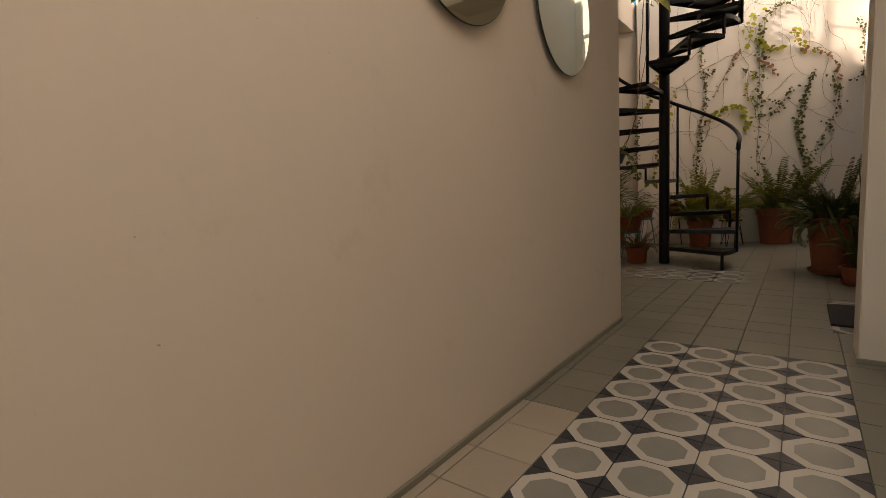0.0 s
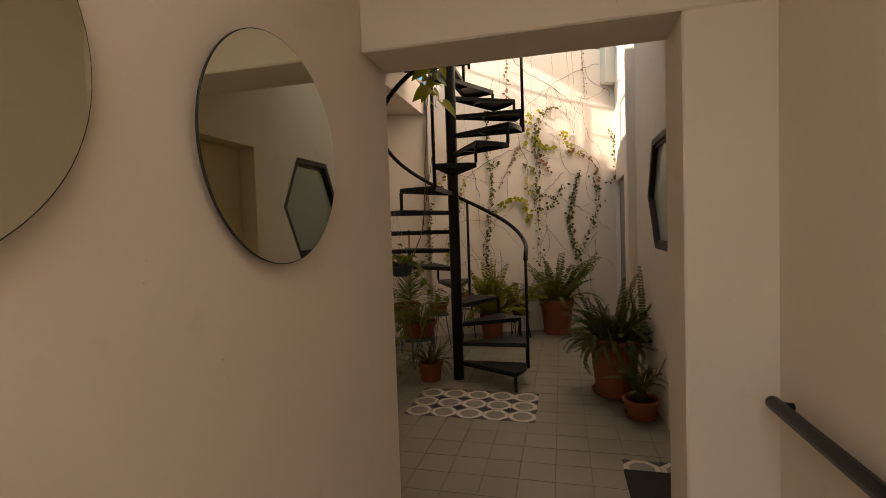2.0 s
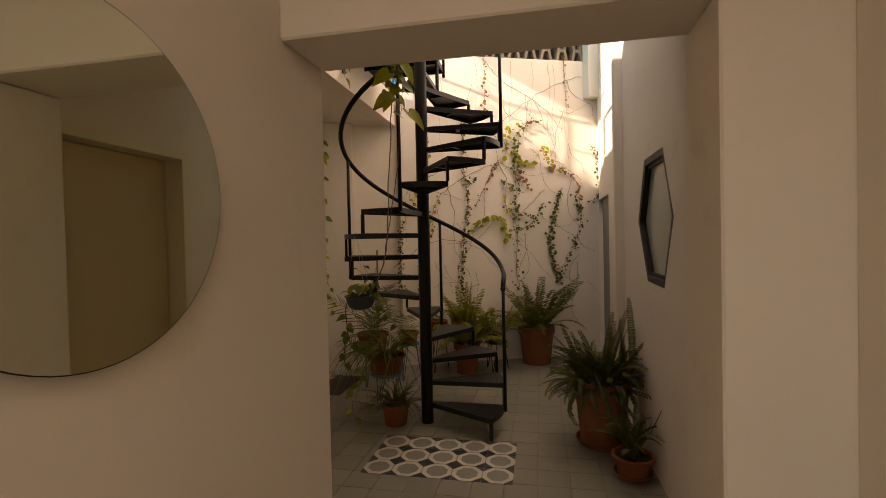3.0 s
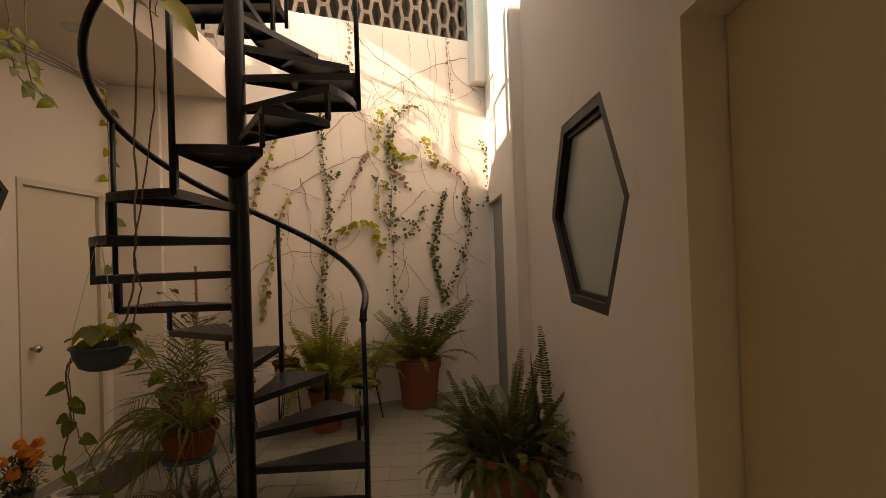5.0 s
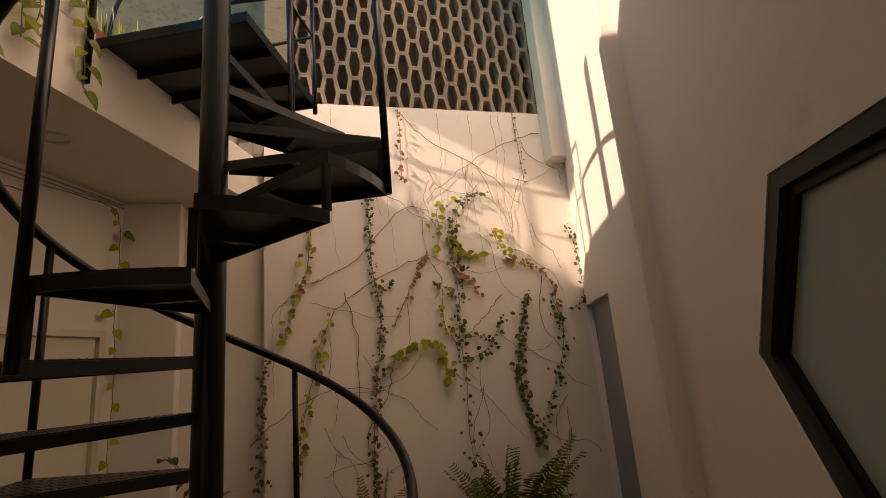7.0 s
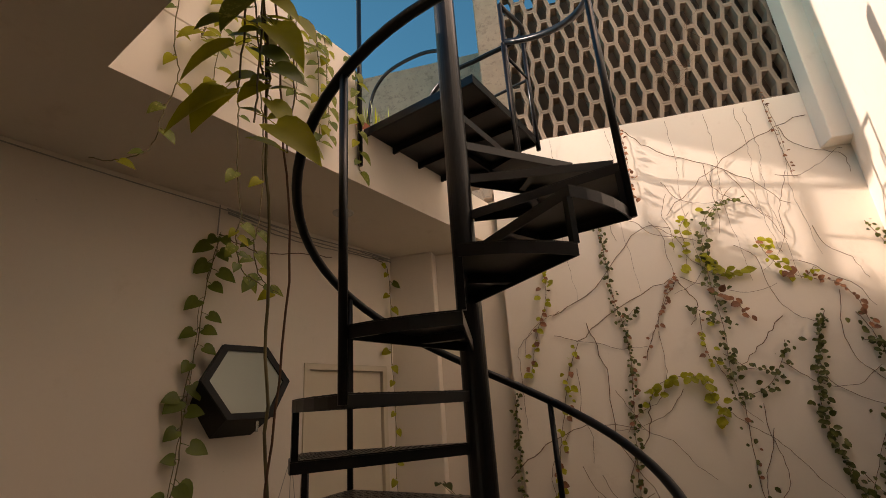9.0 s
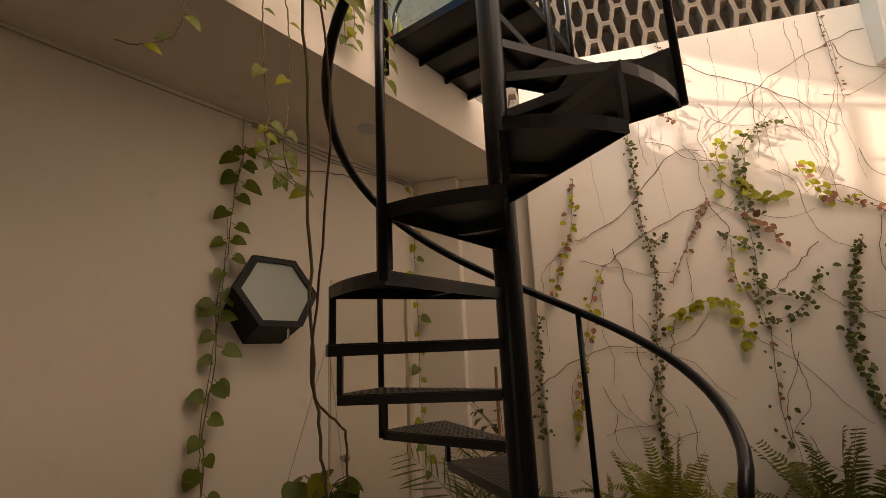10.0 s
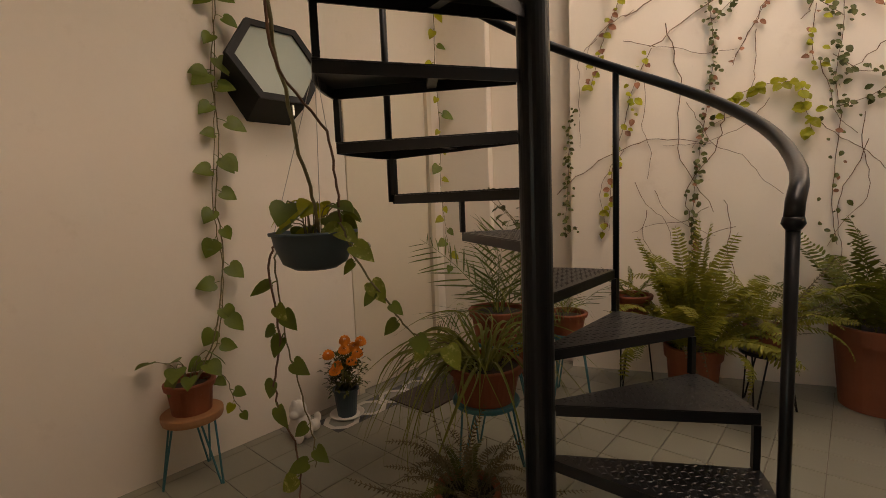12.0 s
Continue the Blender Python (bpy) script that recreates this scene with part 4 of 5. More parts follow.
HEARTS_BIG = [heart_mesh(0.20, 0.14, variegated_leaf, 0.2, 0.3, 0.5), heart_mesh(0.21, 0.13, lime_leaf, 0.25, 0.35, 0.5), heart_mesh(0.17, 0.13, pothos_leaf, 0.2, 0.25, 0.5)]


def strand(t, points, leaves, step, normal, radius=0.0035, spread=55, lean=35, skip=0.0, mat=None, size=(0.8, 1.2), start=0.0):
    """A hanging or climbing stem with single leaves at the nodes; the leaves hang and face along normal."""
    line = smooth_line(points, 7)
    for i in range(1, len(line) - 1):
        line[i] = line[i] + jitter(0.004)
    part("stem", tube(line, radius, 6, radius * 0.6), mat or stem_green, t)
    n = Vector(normal).normalized()
    total, walked, sg = 0.0, -start, 1
    for a, b in zip(line, line[1:]):
        walked += (b - a).length
        if walked > step:
            walked = 0.0
            sg = -sg
            if rng.random() < skip:
                continue
            side = n.cross(Vector((0, 0, 1))).normalized()
            ang = radians(rng.uniform(spread * 0.4, spread * 1.3))
            way = (Vector((0, 0, -1)) * math.cos(ang) + side * sg * math.sin(ang) + n * rng.uniform(0.15, 0.5)).normalized()
            x = way
            z = (n + Vector((0, 0, math.tan(radians(lean)) * 0.6)))
            z = (z - x * z.dot(x)).normalized()
            y = z.cross(x)
            m = Matrix((x, y, z)).transposed().to_4x4()
            m.translation = b
            ob = new("leaf", rng.choice(leaves))
            ob.parent = t
            s = rng.uniform(*size)
            ob.matrix_basis = t.matrix_world.inverted() @ m @ Matrix.Scale(s, 4)


# pothos on the little stand, climbing the west wall
st = hairpin_stand("plant_stand", "small wooden stool with teal hairpin legs", (-2.575, 4.78, 0), 0.125, 0.325, teal, wood, 0.035)
t = pot_thing("potted_pothos", "heart-leaved pothos in a weathered terracotta pot climbing the wall", (-2.575, 4.78, 0.326), 0.098, 0.08, 0.135)


def vine(t, pts, *rest, **more):
    """A strand given in world points under a thing that stands unturned."""
    before = t.matrix_world.copy()
    base = before.translation
    line = [Vector(p) - base for p in pts]
    t.matrix_world = Matrix.Identity(4)
    strand(t, line, *rest, **more)
    t.matrix_world = before


def stalked_leaves(t, meshes, count, r, z, rise, reach, size):
    """Leaves on long bent stalks that spring from the soil."""
    for k in range(count):
        a = 360 * k / count + rng.uniform(-18, 18)
        high, out = rng.uniform(*rise), rng.uniform(0.35, 1.0) * reach
        tip = polar(out, a, z + high)
        part("leaf_stalk", tube(smooth_line([polar(r * 0.4, a, z - 0.02), polar(out * 0.5, a, z + high * 0.75), tip], 4), 0.0018, 5), stem_green, t)
        ob = new("leaf", rng.choice(meshes))
        ob.parent = t
        ob.matrix_basis = pose(*tip, 0, 0, a + rng.uniform(-30, 30)) @ pose(0, 0, 0, rng.uniform(-25, 25), rng.uniform(10, 50), 0) @ Matrix.Scale(rng.uniform(*size), 4)


WALL_HEARTS = [heart_mesh(0.082, 0.078, pothos_leaf, 0.12, 0.2, 0.4), heart_mesh(0.088, 0.076, pothos_leaf, 0.22, 0.28, 0.5), heart_mesh(0.072, 0.070, pothos_leaf, 0.3, 0.15, 0.35)]
W = LW + 0.035
vine(t, [(-2.56, 4.80, 0.45), (-2.64, 4.93, 0.62), (W, 5.02, 0.95), (W, 5.01, 1.25), (W, 5.05, 1.55), (W, 5.04, 1.8), (W, 5.08, 2.1), (W, 5.10, 2.4), (W, 5.15, 2.72)], WALL_HEARTS, 0.056, (1, -0.35, 0.1), radius=0.0038, spread=72, size=(0.8, 1.12))
vine(t, [(-2.56, 4.80, 0.45), (-2.63, 4.94, 0.6), (W + 0.01, 5.01, 0.9), (W + 0.01, 4.99, 1.2), (W + 0.01, 5.02, 1.5), (W + 0.01, 5.06, 1.9), (W + 0.008, 5.07, 2.3)], WALL_HEARTS, 0.34, (1, -0.35, 0.1), radius=0.003)
vine(t, [(W, 5.10, 2.45), (W + 0.01, 5.13, 2.6), (W + 0.01, 5.15, 2.74)], WALL_HEARTS, 0.045, (1, -0.35, 0.1), radius=0.003)
stalked_leaves(t, WALL_HEARTS, 9, 0.05, 0.12, (0.05, 0.15), 0.12, (0.85, 1.2))
vine(t, [(-2.58, 4.84, 0.45), (-2.6, 4.94, 0.42), (-2.58, 4.97, 0.3), (-2.56, 5.0, 0.22)], HEARTS_SMALL, 0.05, (1, -0.3, 0.3), radius=0.0025)

# hanging bowl under the stairs
BX, BY, BZ = -1.50, 4.75, 1.03
t = thing("hanging_planter", "grey plastic bowl planter hung on thin wires with pothos", "hanging planter", (BX, BY, BZ))
part("bowl", turned([(0, 0), (0.056, 0.002), (0.084, 0.018), (0.103, 0.065), (0.108, 0.092), (0.116, 0.094), (0.116, 0.101), (0.103, 0.101), (0.098, 0.066), (0, 0.064)], 36), bowl_blue, t, smooth=True)
part("soil", turned([(0, 0.084), (0.097, 0.080), (0.097, 0.066), (0, 0.066)], 24), soil, t)
for ang in (95, 215, 335):
    part("wire", tube([polar(0.111, ang, 0.097), (-0.06, 0.08, 0.56)], 0.0010, 5), cable_mat, t)
BOWL_TOP = [heart_mesh(0.07, 0.066, pothos_leaf, 0.12, 0.25, 0.15), heart_mesh(0.06, 0.058, pothos_leaf, 0.2, 0.15, 0.15), heart_mesh(0.075, 0.066, lime_leaf, 0.1, 0.3, 0.15)]
stalked_leaves(t, BOWL_TOP, 15, 0.06, 0.085, (0.03, 0.10), 0.10, (0.8, 1.2))
vine(t, [(BX + 0.06, BY, BZ + 0.09), (BX + 0.12, BY, BZ + 0.12), (BX + 0.15, BY + 0.02, BZ + 0.03), (BX + 0.21, BY + 0.06, BZ - 0.08), (BX + 0.27, BY + 0.10, BZ - 0.165), (BX + 0.34, BY + 0.14, BZ - 0.185)], HEARTS_BOWL_LIME, 0.036, (0.5, -0.8, 0.5), radius=0.0032, size=(0.65, 1.05))
vine(t, [(BX - 0.04, BY - 0.06, BZ + 0.085), (BX - 0.08, BY - 0.09, BZ + 0.03), (BX - 0.075, BY - 0.08, BZ - 0.18), (BX - 0.10, BY - 0.09, BZ - 0.34), (BX - 0.05, BY - 0.07, BZ - 0.5), (BX - 0.06, BY - 0.06, BZ - 0.66), (BX - 0.05, BY - 0.05, BZ - 0.76), (BX + 0.03, BY - 0.02, BZ - 0.82)], HEARTS_BOWL + HEARTS_BOWL_LIME, 0.06, (0.4, -0.9, 0.1), radius=0.0034, skip=0.45, size=(0.75, 1.15), mat=twig)
vine(t, [(BX - 0.05, BY - 0.05, BZ + 0.085), (BX - 0.085, BY - 0.07, BZ + 0.02), (BX - 0.07, BY - 0.06, BZ - 0.2), (BX - 0.02, BY - 0.06, BZ - 0.34), (BX + 0.01, BY - 0.05, BZ - 0.46), (BX - 0.01, BY - 0.04, BZ - 0.55)], HEARTS_BOWL + HEARTS_BOWL_LIME, 0.055, (0.4, -0.9, 0.1), radius=0.0026, skip=0.35, size=(0.8, 1.2))
# the two long bare stems that run up to the slab over the entrance
for label, r0, mat, run in (("bare brown-green stem", 0.0042, stem_green, [(-1.45, 4.74, 1.11), (-1.36, 4.66, 1.22), (-1.256, 4.559, 1.36), (-1.2, 4.487, 1.575), (-1.17, 4.45, 1.9), (-1.13, 4.40, 2.27), (-1.08, 4.33, 2.7), (-1.06, 4.30, 3.1)]), ("bare dark stem", 0.0032, twig, [(-1.43, 4.79, 1.11), (-1.36, 4.73, 1.24), (-1.29, 4.66, 1.36), (-1.22, 4.52, 1.45), (-1.19, 4.485, 1.6), (-1.11, 4.46, 2.0), (-1.08, 4.40, 2.4), (-1.05, 4.31, 2.9)])):
    part("long_stem", tube([p - Vector((BX, BY, BZ)) + jitter(0.004) for p in smooth_line(run, 6)], r0, 7, r0 * 0.8), mat, t, label)

# dense pothos hanging from the edge of the slab over the entrance
t = thing("hanging_pothos", "bright variegated pothos hanging from the slab edge", "trailing plant", (-1.07, 4.31, 3.0))
for k, low in enumerate((2.30, 2.36, 2.44, 2.52)):
    dx, dy = rng.uniform(-0.07, 0.07), rng.uniform(0.0, 0.07)
    vine(t, [(-1.07 + dx, 4.29, 3.5), (-1.07 + dx, 4.30, 3.1), (-1.07 + dx, 4.31 + dy, 2.8), (-1.06 + dx * 0.6, 4.34 + dy, 2.5), (-1.07 + dx * 0.4, 4.34 + dy, low)], HEARTS_LIME, 0.042, (0.7, -0.35, 0.4), radius=0.003, spread=75, size=(0.6, 1.05))
vine(t, [(-1.06, 4.30, 3.0), (-1.06, 4.31, 2.75), (-1.05, 4.31, 2.5), (-1.04, 4.30, 2.32)], HEARTS_BIG, 0.06, (0.5, -0.6, 0.2), radius=0.0035, spread=45, size=(0.5, 0.72))
vine(t, [(-1.10, 4.29, 3.0), (-1.11, 4.30, 2.7), (-1.10, 4.29, 2.42)], HEARTS_BIG, 0.08, (0.6, -0.5, 0.2), radius=0.0035, spread=45, size=(0.45, 0.68))

# pothos spilling over the parapet
t = thing("trailing_pothos", "variegated pothos trailing over the white parapet", "trailing plant", (-1.9, 4.7, 3.6))
P = -1.905
TRAIL = [heart_mesh(0.055, 0.042, lime_leaf, 0.3, 0.3, 0.3), heart_mesh(0.062, 0.046, variegated_leaf, 0.25, 0.35, 0.3), heart_mesh(0.048, 0.038, pothos_leaf, 0.3, 0.2, 0.3)]
for y0, y1, z1 in ((4.66, 4.62, 3.02), (5.16, 5.19, 3.03), (5.22, 5.25, 3.1), (5.44, 5.47, 2.98), (5.02, 5.04, 3.2)):
    vine(t, [(P - 0.08, y0, 3.80), (P + 0.01, y0, 3.70), (P + 0.02, (y0 + y1) / 2, 3.4), (P + 0.02, y1, z1)], TRAIL, 0.030, (1, -0.3, 0.2), radius=0.003, size=(0.9, 1.35))
vine(t, [(P - 0.08, 4.45, 3.80), (P + 0.02, 4.45, 3.65), (P + 0.02, 4.45, 3.2), (P + 0.01, 4.49, 3.01), (P + 0.0, 4.46, 2.84), (P - 0.0, 4.43, 2.66), (P - 0.02, 4.34, 2.58), (P - 0.04, 4.27, 2.57)], TRAIL, 0.10, (1, -0.3, 0.2), radius=0.003, size=(0.8, 1.2))
for y0, y1, low in ((4.74, 4.79, 2.26), (4.86, 4.87, 2.24)):
    vine(t, [(P - 0.02, y0, 3.2), (P + 0.03, y0, 2.95), (P + 0.02, y0 + 0.02, 2.7), (P + 0.03, y1, 2.48)], TRAIL, 0.24, (1, -0.3, 0.2), radius=0.0035)
    vine(t, [(P + 0.03, y1, 2.50), (P + 0.05, y1 - 0.03, 2.38), (P + 0.06, y1, low), (P + 0.10, y1 + 0.06, low - 0.06)], TRAIL, 0.034, (1, -0.3, 0.2), radius=0.003, size=(0.75, 1.25))
for k in range(3):
    y, z = 4.62 + rng.uniform(-0.11, 0.2), 3.45 + rng.uniform(-0.3, 0.3)
    vine(t, [(P - 0.02, y, z + 0.1), (P + 0.05, y - 0.02, z + 0.08), (P + 0.07, y - 0.04, z)], HEARTS_LIME, 0.05, (1, -0.5, 0.3), radius=0.003, size=(0.8, 1.1))

# thin creeper in the far corner of the west wall
t = thing("corner_creeper", "thin small-leaved pothos hanging down the corner", "climbing plant", (-2.66, 6.60, 2.7))
vine(t, [(-2.67, 6.40, 2.86), (-2.66, 6.55, 2.80), (-2.67, 6.60, 2.5), (-2.66, 6.58, 2.1), (-2.67, 6.62, 1.7), (-2.66, 6.59, 1.3), (-2.62, 6.58, 1.0), (-2.56, 6.56, 0.7)], HEARTS_SMALL, 0.075, (1, -0.5, 0.1), radius=0.0025, size=(1.0, 1.7))

# ---------------------------------------------------------------- creepers on the back wall


def creeper(label, points, leaf_mat, size, density, width=0.05, stem=twig, radius=0.0022, kind="oval", dry=0.0):
    """A stem on the back wall with many small leaves; points are along the wall and up."""
    t = thing("wall_creeper", label, "climbing plant", on_back(points[0][0], points[0][1], 0.004), "creepers on the back wall", BACK_ANGLE)
    o = points[0]
    line = smooth_line([(u - o[0], -0.012 + rng.uniform(-0.004, 0.004), z - o[1]) for u, z in points], 7)
    part("stem", tube([p + jitter(0.003) for p in line], radius, 5, radius * 0.7), stem, t)
    green, brown = bmesh.new(), bmesh.new()
    for a, b in zip(line, line[1:]):
        n = max(1, int((b - a).length * density))
        for k in range(n):
            p = a.lerp(b, rng.random()) + Vector((rng.gauss(0, width * 0.5), 0, rng.uniform(-0.01, 0.01)))
            way = Vector((rng.uniform(-1, 1), rng.uniform(-0.75, -0.15), rng.uniform(-1, 0.3)))
            s = size * rng.uniform(0.5, 1.15)
            p.y = -0.014 - rng.random() * 0.018
            add_leaf(brown if rng.random() < dry else green, p, way, Vector((0, -1, 0.3)), s, s * 0.78, kind, 0.2, rng.uniform(0, 0.4))
    if green.verts:
        tagged(part("leaves", green, leaf_mat, t), kind="stuff")
    else:
        green.free()
    if brown.verts:
        tagged(part("dry_leaves", brown, dry_leaf, t), kind="stuff")
    else:
        brown.free()
    return t


DARK = "dark green small-leaved creeper clinging to the white wall"
creeper(DARK, [(-0.59, 3.1), (-0.58, 2.73), (-0.57, 2.37), (-0.54, 2.19), (-0.53, 1.94), (-0.57, 1.61), (-0.60, 1.37), (-0.63, 1.0), (-0.62, 0.7)], dark_leaf, 0.036, 95, 0.035, dry=0.12)
creeper(DARK, [(-0.54, 2.19), (-0.49, 2.24), (-0.44, 2.29)], dark_leaf, 0.036, 95, 0.05)
creeper(DARK, [(0.43, 3.01), (0.22, 2.96), (0.12, 2.82), (0.09, 2.58)], dark_leaf, 0.045, 85, 0.05)
creeper(DARK, [(0.09, 2.58), (0.09, 2.34), (0.10, 2.07), (0.08, 1.81), (0.11, 1.59)], dark_leaf, 0.040, 95, 0.07)
creeper(DARK, [(0.11, 1.59), (0.09, 1.3), (0.09, 1.06), (0.12, 0.85)], dark_leaf, 0.036, 45, 0.08, dry=0.1)
creeper(DARK, [(0.09, 1.63), (0.28, 1.70), (0.42, 1.89), (0.44, 1.98)], dark_leaf, 0.040, 80, 0.06)
creeper(DARK, [(0.06, 1.92), (0.18, 1.82), (0.30, 1.80)], dark_leaf, 0.042, 95, 0.07)
creeper(DARK, [(0.10, 2.12), (-0.02, 2.22), (-0.10, 2.26)], dark_leaf, 0.036, 70, 0.05)
creeper(DARK, [(0.72, 2.14), (0.63, 1.95), (0.56, 1.68), (0.54, 1.47), (0.59, 1.17), (0.66, 0.95)], dark_leaf, 0.044, 125, 0.045)
creeper(DARK, [(0.89, 2.12), (0.95, 1.97), (0.97, 1.79), (0.90, 1.52), (0.79, 1.31), (0.66, 1.05)], dark_leaf, 0.040, 70, 0.07)
creeper(DARK, [(0.88, 1.94), (0.95, 1.92), (1.02, 1.90)], dark_leaf, 0.038, 90, 0.06)
creeper(DARK, [(1.12, 2.72), (1.19, 2.54), (1.21, 2.29), (1.20, 2.05), (1.06, 1.97)], dark_leaf, 0.042, 75, 0.035)
creeper(DARK, [(-1.36, 1.78), (-1.37, 1.53), (-1.38, 1.23), (-1.40, 0.95), (-1.32, 0.98)], dark_leaf, 0.034, 80, 0.035)
LIME = "yellow-green variegated creeper on the white wall"
creeper(LIME, [(-1.01, 2.78), (-1.04, 2.57), (-1.06, 2.39), (-1.13, 2.23), (-1.2, 2.0), (-1.23, 1.86)], lime_leaf, 0.058, 42, 0.04, dry=0.3)
creeper(LIME, [(-0.87, 2.08), (-0.98, 1.84), (-1.02, 1.65), (-1.09, 1.39), (-1.11, 1.15), (-1.12, 0.95)], lime_leaf, 0.055, 24, 0.05, dry=0.25)
creeper(LIME, [(0.06, 2.96), (-0.02, 2.84), (-0.01, 2.68), (-0.05, 2.5)], lime_leaf, 0.062, 50, 0.05)
creeper(LIME, [(0.10, 2.62), (0.14, 2.52), (0.22, 2.46), (0.28, 2.46)], lime_leaf, 0.075, 40, 0.06)
creeper(LIME, [(-0.47, 1.63), (-0.40, 1.74), (-0.27, 1.79), (-0.10, 1.78), (-0.05, 1.62), (-0.02, 1.5)], lime_leaf, 0.070, 50, 0.05)
creeper(LIME, [(-0.03, 2.2), (-0.04, 2.0), (-0.02, 1.85)], lime_leaf, 0.05, 22, 0.05, dry=0.3)
creeper(LIME, [(0.44, 2.70), (0.48, 2.58), (0.54, 2.48), (0.66, 2.38), (0.74, 2.44)], lime_leaf, 0.062, 50, 0.07, dry=0.2)
DRYL = "dried brown creeper hanging from the block screen"
creeper(DRYL, [(-0.29, 3.80), (-0.28, 3.52), (-0.29, 3.21), (-0.27, 3.1)], dry_leaf, 0.045, 45, 0.04)
creeper(DRYL, [(0.76, 3.85), (0.77, 3.6), (0.79, 3.3), (0.80, 3.1)], dry_leaf, 0.03, 25, 0.02)
creeper(DRYL, [(-0.13, 2.5), (-0.2, 2.4), (-0.26, 2.27), (-0.43, 1.93)], dry_leaf, 0.04, 12, 0.03)
creeper(DRYL, [(0.72, 2.36), (0.85, 2.32), (0.93, 2.18), (0.95, 2.0)], dry_leaf, 0.045, 12, 0.03)
creeper(DRYL, [(0.28, 2.14), (0.2, 2.28), (0.12, 2.34)], dry_leaf, 0.06, 8, 0.03)

# bare twigs on the wall: one tangled thing
t = thing("bare_creeper_twigs", "tangle of bare brown creeper twigs on the white wall", "climbing plant", on_back(0, 2, 0.004), "", BACK_ANGLE)
twigs = [[(-1.02, 2.3), (-0.69, 2.46), (-0.3, 2.87), (-0.08, 2.84)], [(-0.87, 2.08), (-0.52, 2.32), (-0.13, 2.47), (-0.26, 2.27), (-0.43, 1.93)], [(-0.11, 2.44), (-0.03, 2.26), (-0.09, 2.12)], [(0.47, 2.14), (0.31, 1.97), (0.11, 1.8)], [(-0.79, 2.21), (-0.71, 1.87), (-0.71, 1.46), (-0.51, 1.06)], [(-1.45, 1.21), (-1.19, 1.4), (-0.88, 1.52), (-0.53, 1.48)], [(-0.47, 1.63), (-0.5, 1.45), (-0.66, 1.2), (-0.62, 0.9)], [(-0.30, 3.75), (-0.05, 3.5), (0.45, 3.2), (0.72, 2.9)], [(1.0, 3.6), (0.6, 3.45), (0.2, 3.2), (-0.1, 2.95)]]
for pts in twigs:
    part("twig", tube([p + jitter(0.012) for p in smooth_line([(u, -0.012, z - 2) for u, z in pts], 6)], 0.003, 5, 0.002), twig, t)
for k in range(44):
    u, z = rng.uniform(-1.2, 1.0), rng.uniform(0.9, 3.6)
    if z > 2.6 and u < 0.2:
        u += 0.7
    pts = [(u, z)]
    ang = rng.uniform(-2.4, -0.7)
    for s in range(rng.randrange(3, 6)):
        ang += rng.uniform(-0.7, 0.7)
        u, z = u + 0.16 * math.cos(ang), z + 0.16 * math.sin(ang)
        pts.append((max(-1.3, min(1.15, u)), z))
    part("twig", tube([p + jitter(0.006) for p in smooth_line([(a, -0.010, b - 2) for a, b in pts], 4)], 0.0023, 4, 0.0014), twig, t)
for u in (-0.85, -0.4, 0.05, 0.33, 0.55, 0.62, 0.78):
    part("hanging_root", tube([p + jitter(0.008) for p in smooth_line([(u, -0.01, 1.75), (u + 0.02, -0.012, 1.4), (u - 0.02, -0.012, 1.0), (u + 0.03, -0.012, rng.uniform(0.3, 0.7))], 8)], 0.0014, 4, 0.0009), twig, t)
# dry twigs caught in the block screen
for k in range(14):
    u, z = rng.uniform(-0.5, 0.5), rng.uniform(1.9, 2.75)
    pts = [(u + rng.uniform(-0.12, 0.12), z + 0.12 * s + rng.uniform(-0.08, 0.08)) for s in range(4)]
    part("twig", tube(smooth_line([(a, -0.012, b) for a, b in pts], 5), 0.0016, 4, 0.001), twig, t)

# ---------------------------------------------------------------- small things
t = thing("potted_marigold", "orange marigolds in a black nursery pot on a white saucer", "potted plant", (-2.55, 5.58, 0.0))
part("saucer", turned([(0, 0.001), (0.075, 0.001), (0.098, 0.016), (0.094, 0.018), (0.072, 0.006), (0, 0.006)], 32), white_clay, t, "white glazed saucer")
part("pot", turned([(0, 0.0065), (0.052, 0.0065), (0.068, 0.15), (0.074, 0.152), (0.074, 0.164), (0.062, 0.164), (0.060, 0.14), (0, 0.138)], 24), bowl_blue, t, "black plastic pot")
bush = bmesh.new()
for k in range(520):
    p = Vector((rng.gauss(0, 0.045), rng.gauss(0, 0.045), rng.uniform(0.15, 0.36)))
    add_leaf(bush, p, Vector((p.x * 6 + rng.uniform(-0.4, 0.4), p.y * 6 + rng.uniform(-0.4, 0.4), rng.uniform(-0.4, 0.8))), Vector((0, 0, 1)), 0.035, 0.012, "blade")
for k in range(9):
    a, r = k * 40, 0.06
    add_tube(bush, [(0, 0, 0.13), (r * 0.5 * math.cos(radians(a)), r * 0.5 * math.sin(radians(a)), 0.26), (r * math.cos(radians(a)), r * math.sin(radians(a)), 0.36)], 0.002, 4)
tagged(part("foliage", bush, dark_leaf, t), kind="stuff")
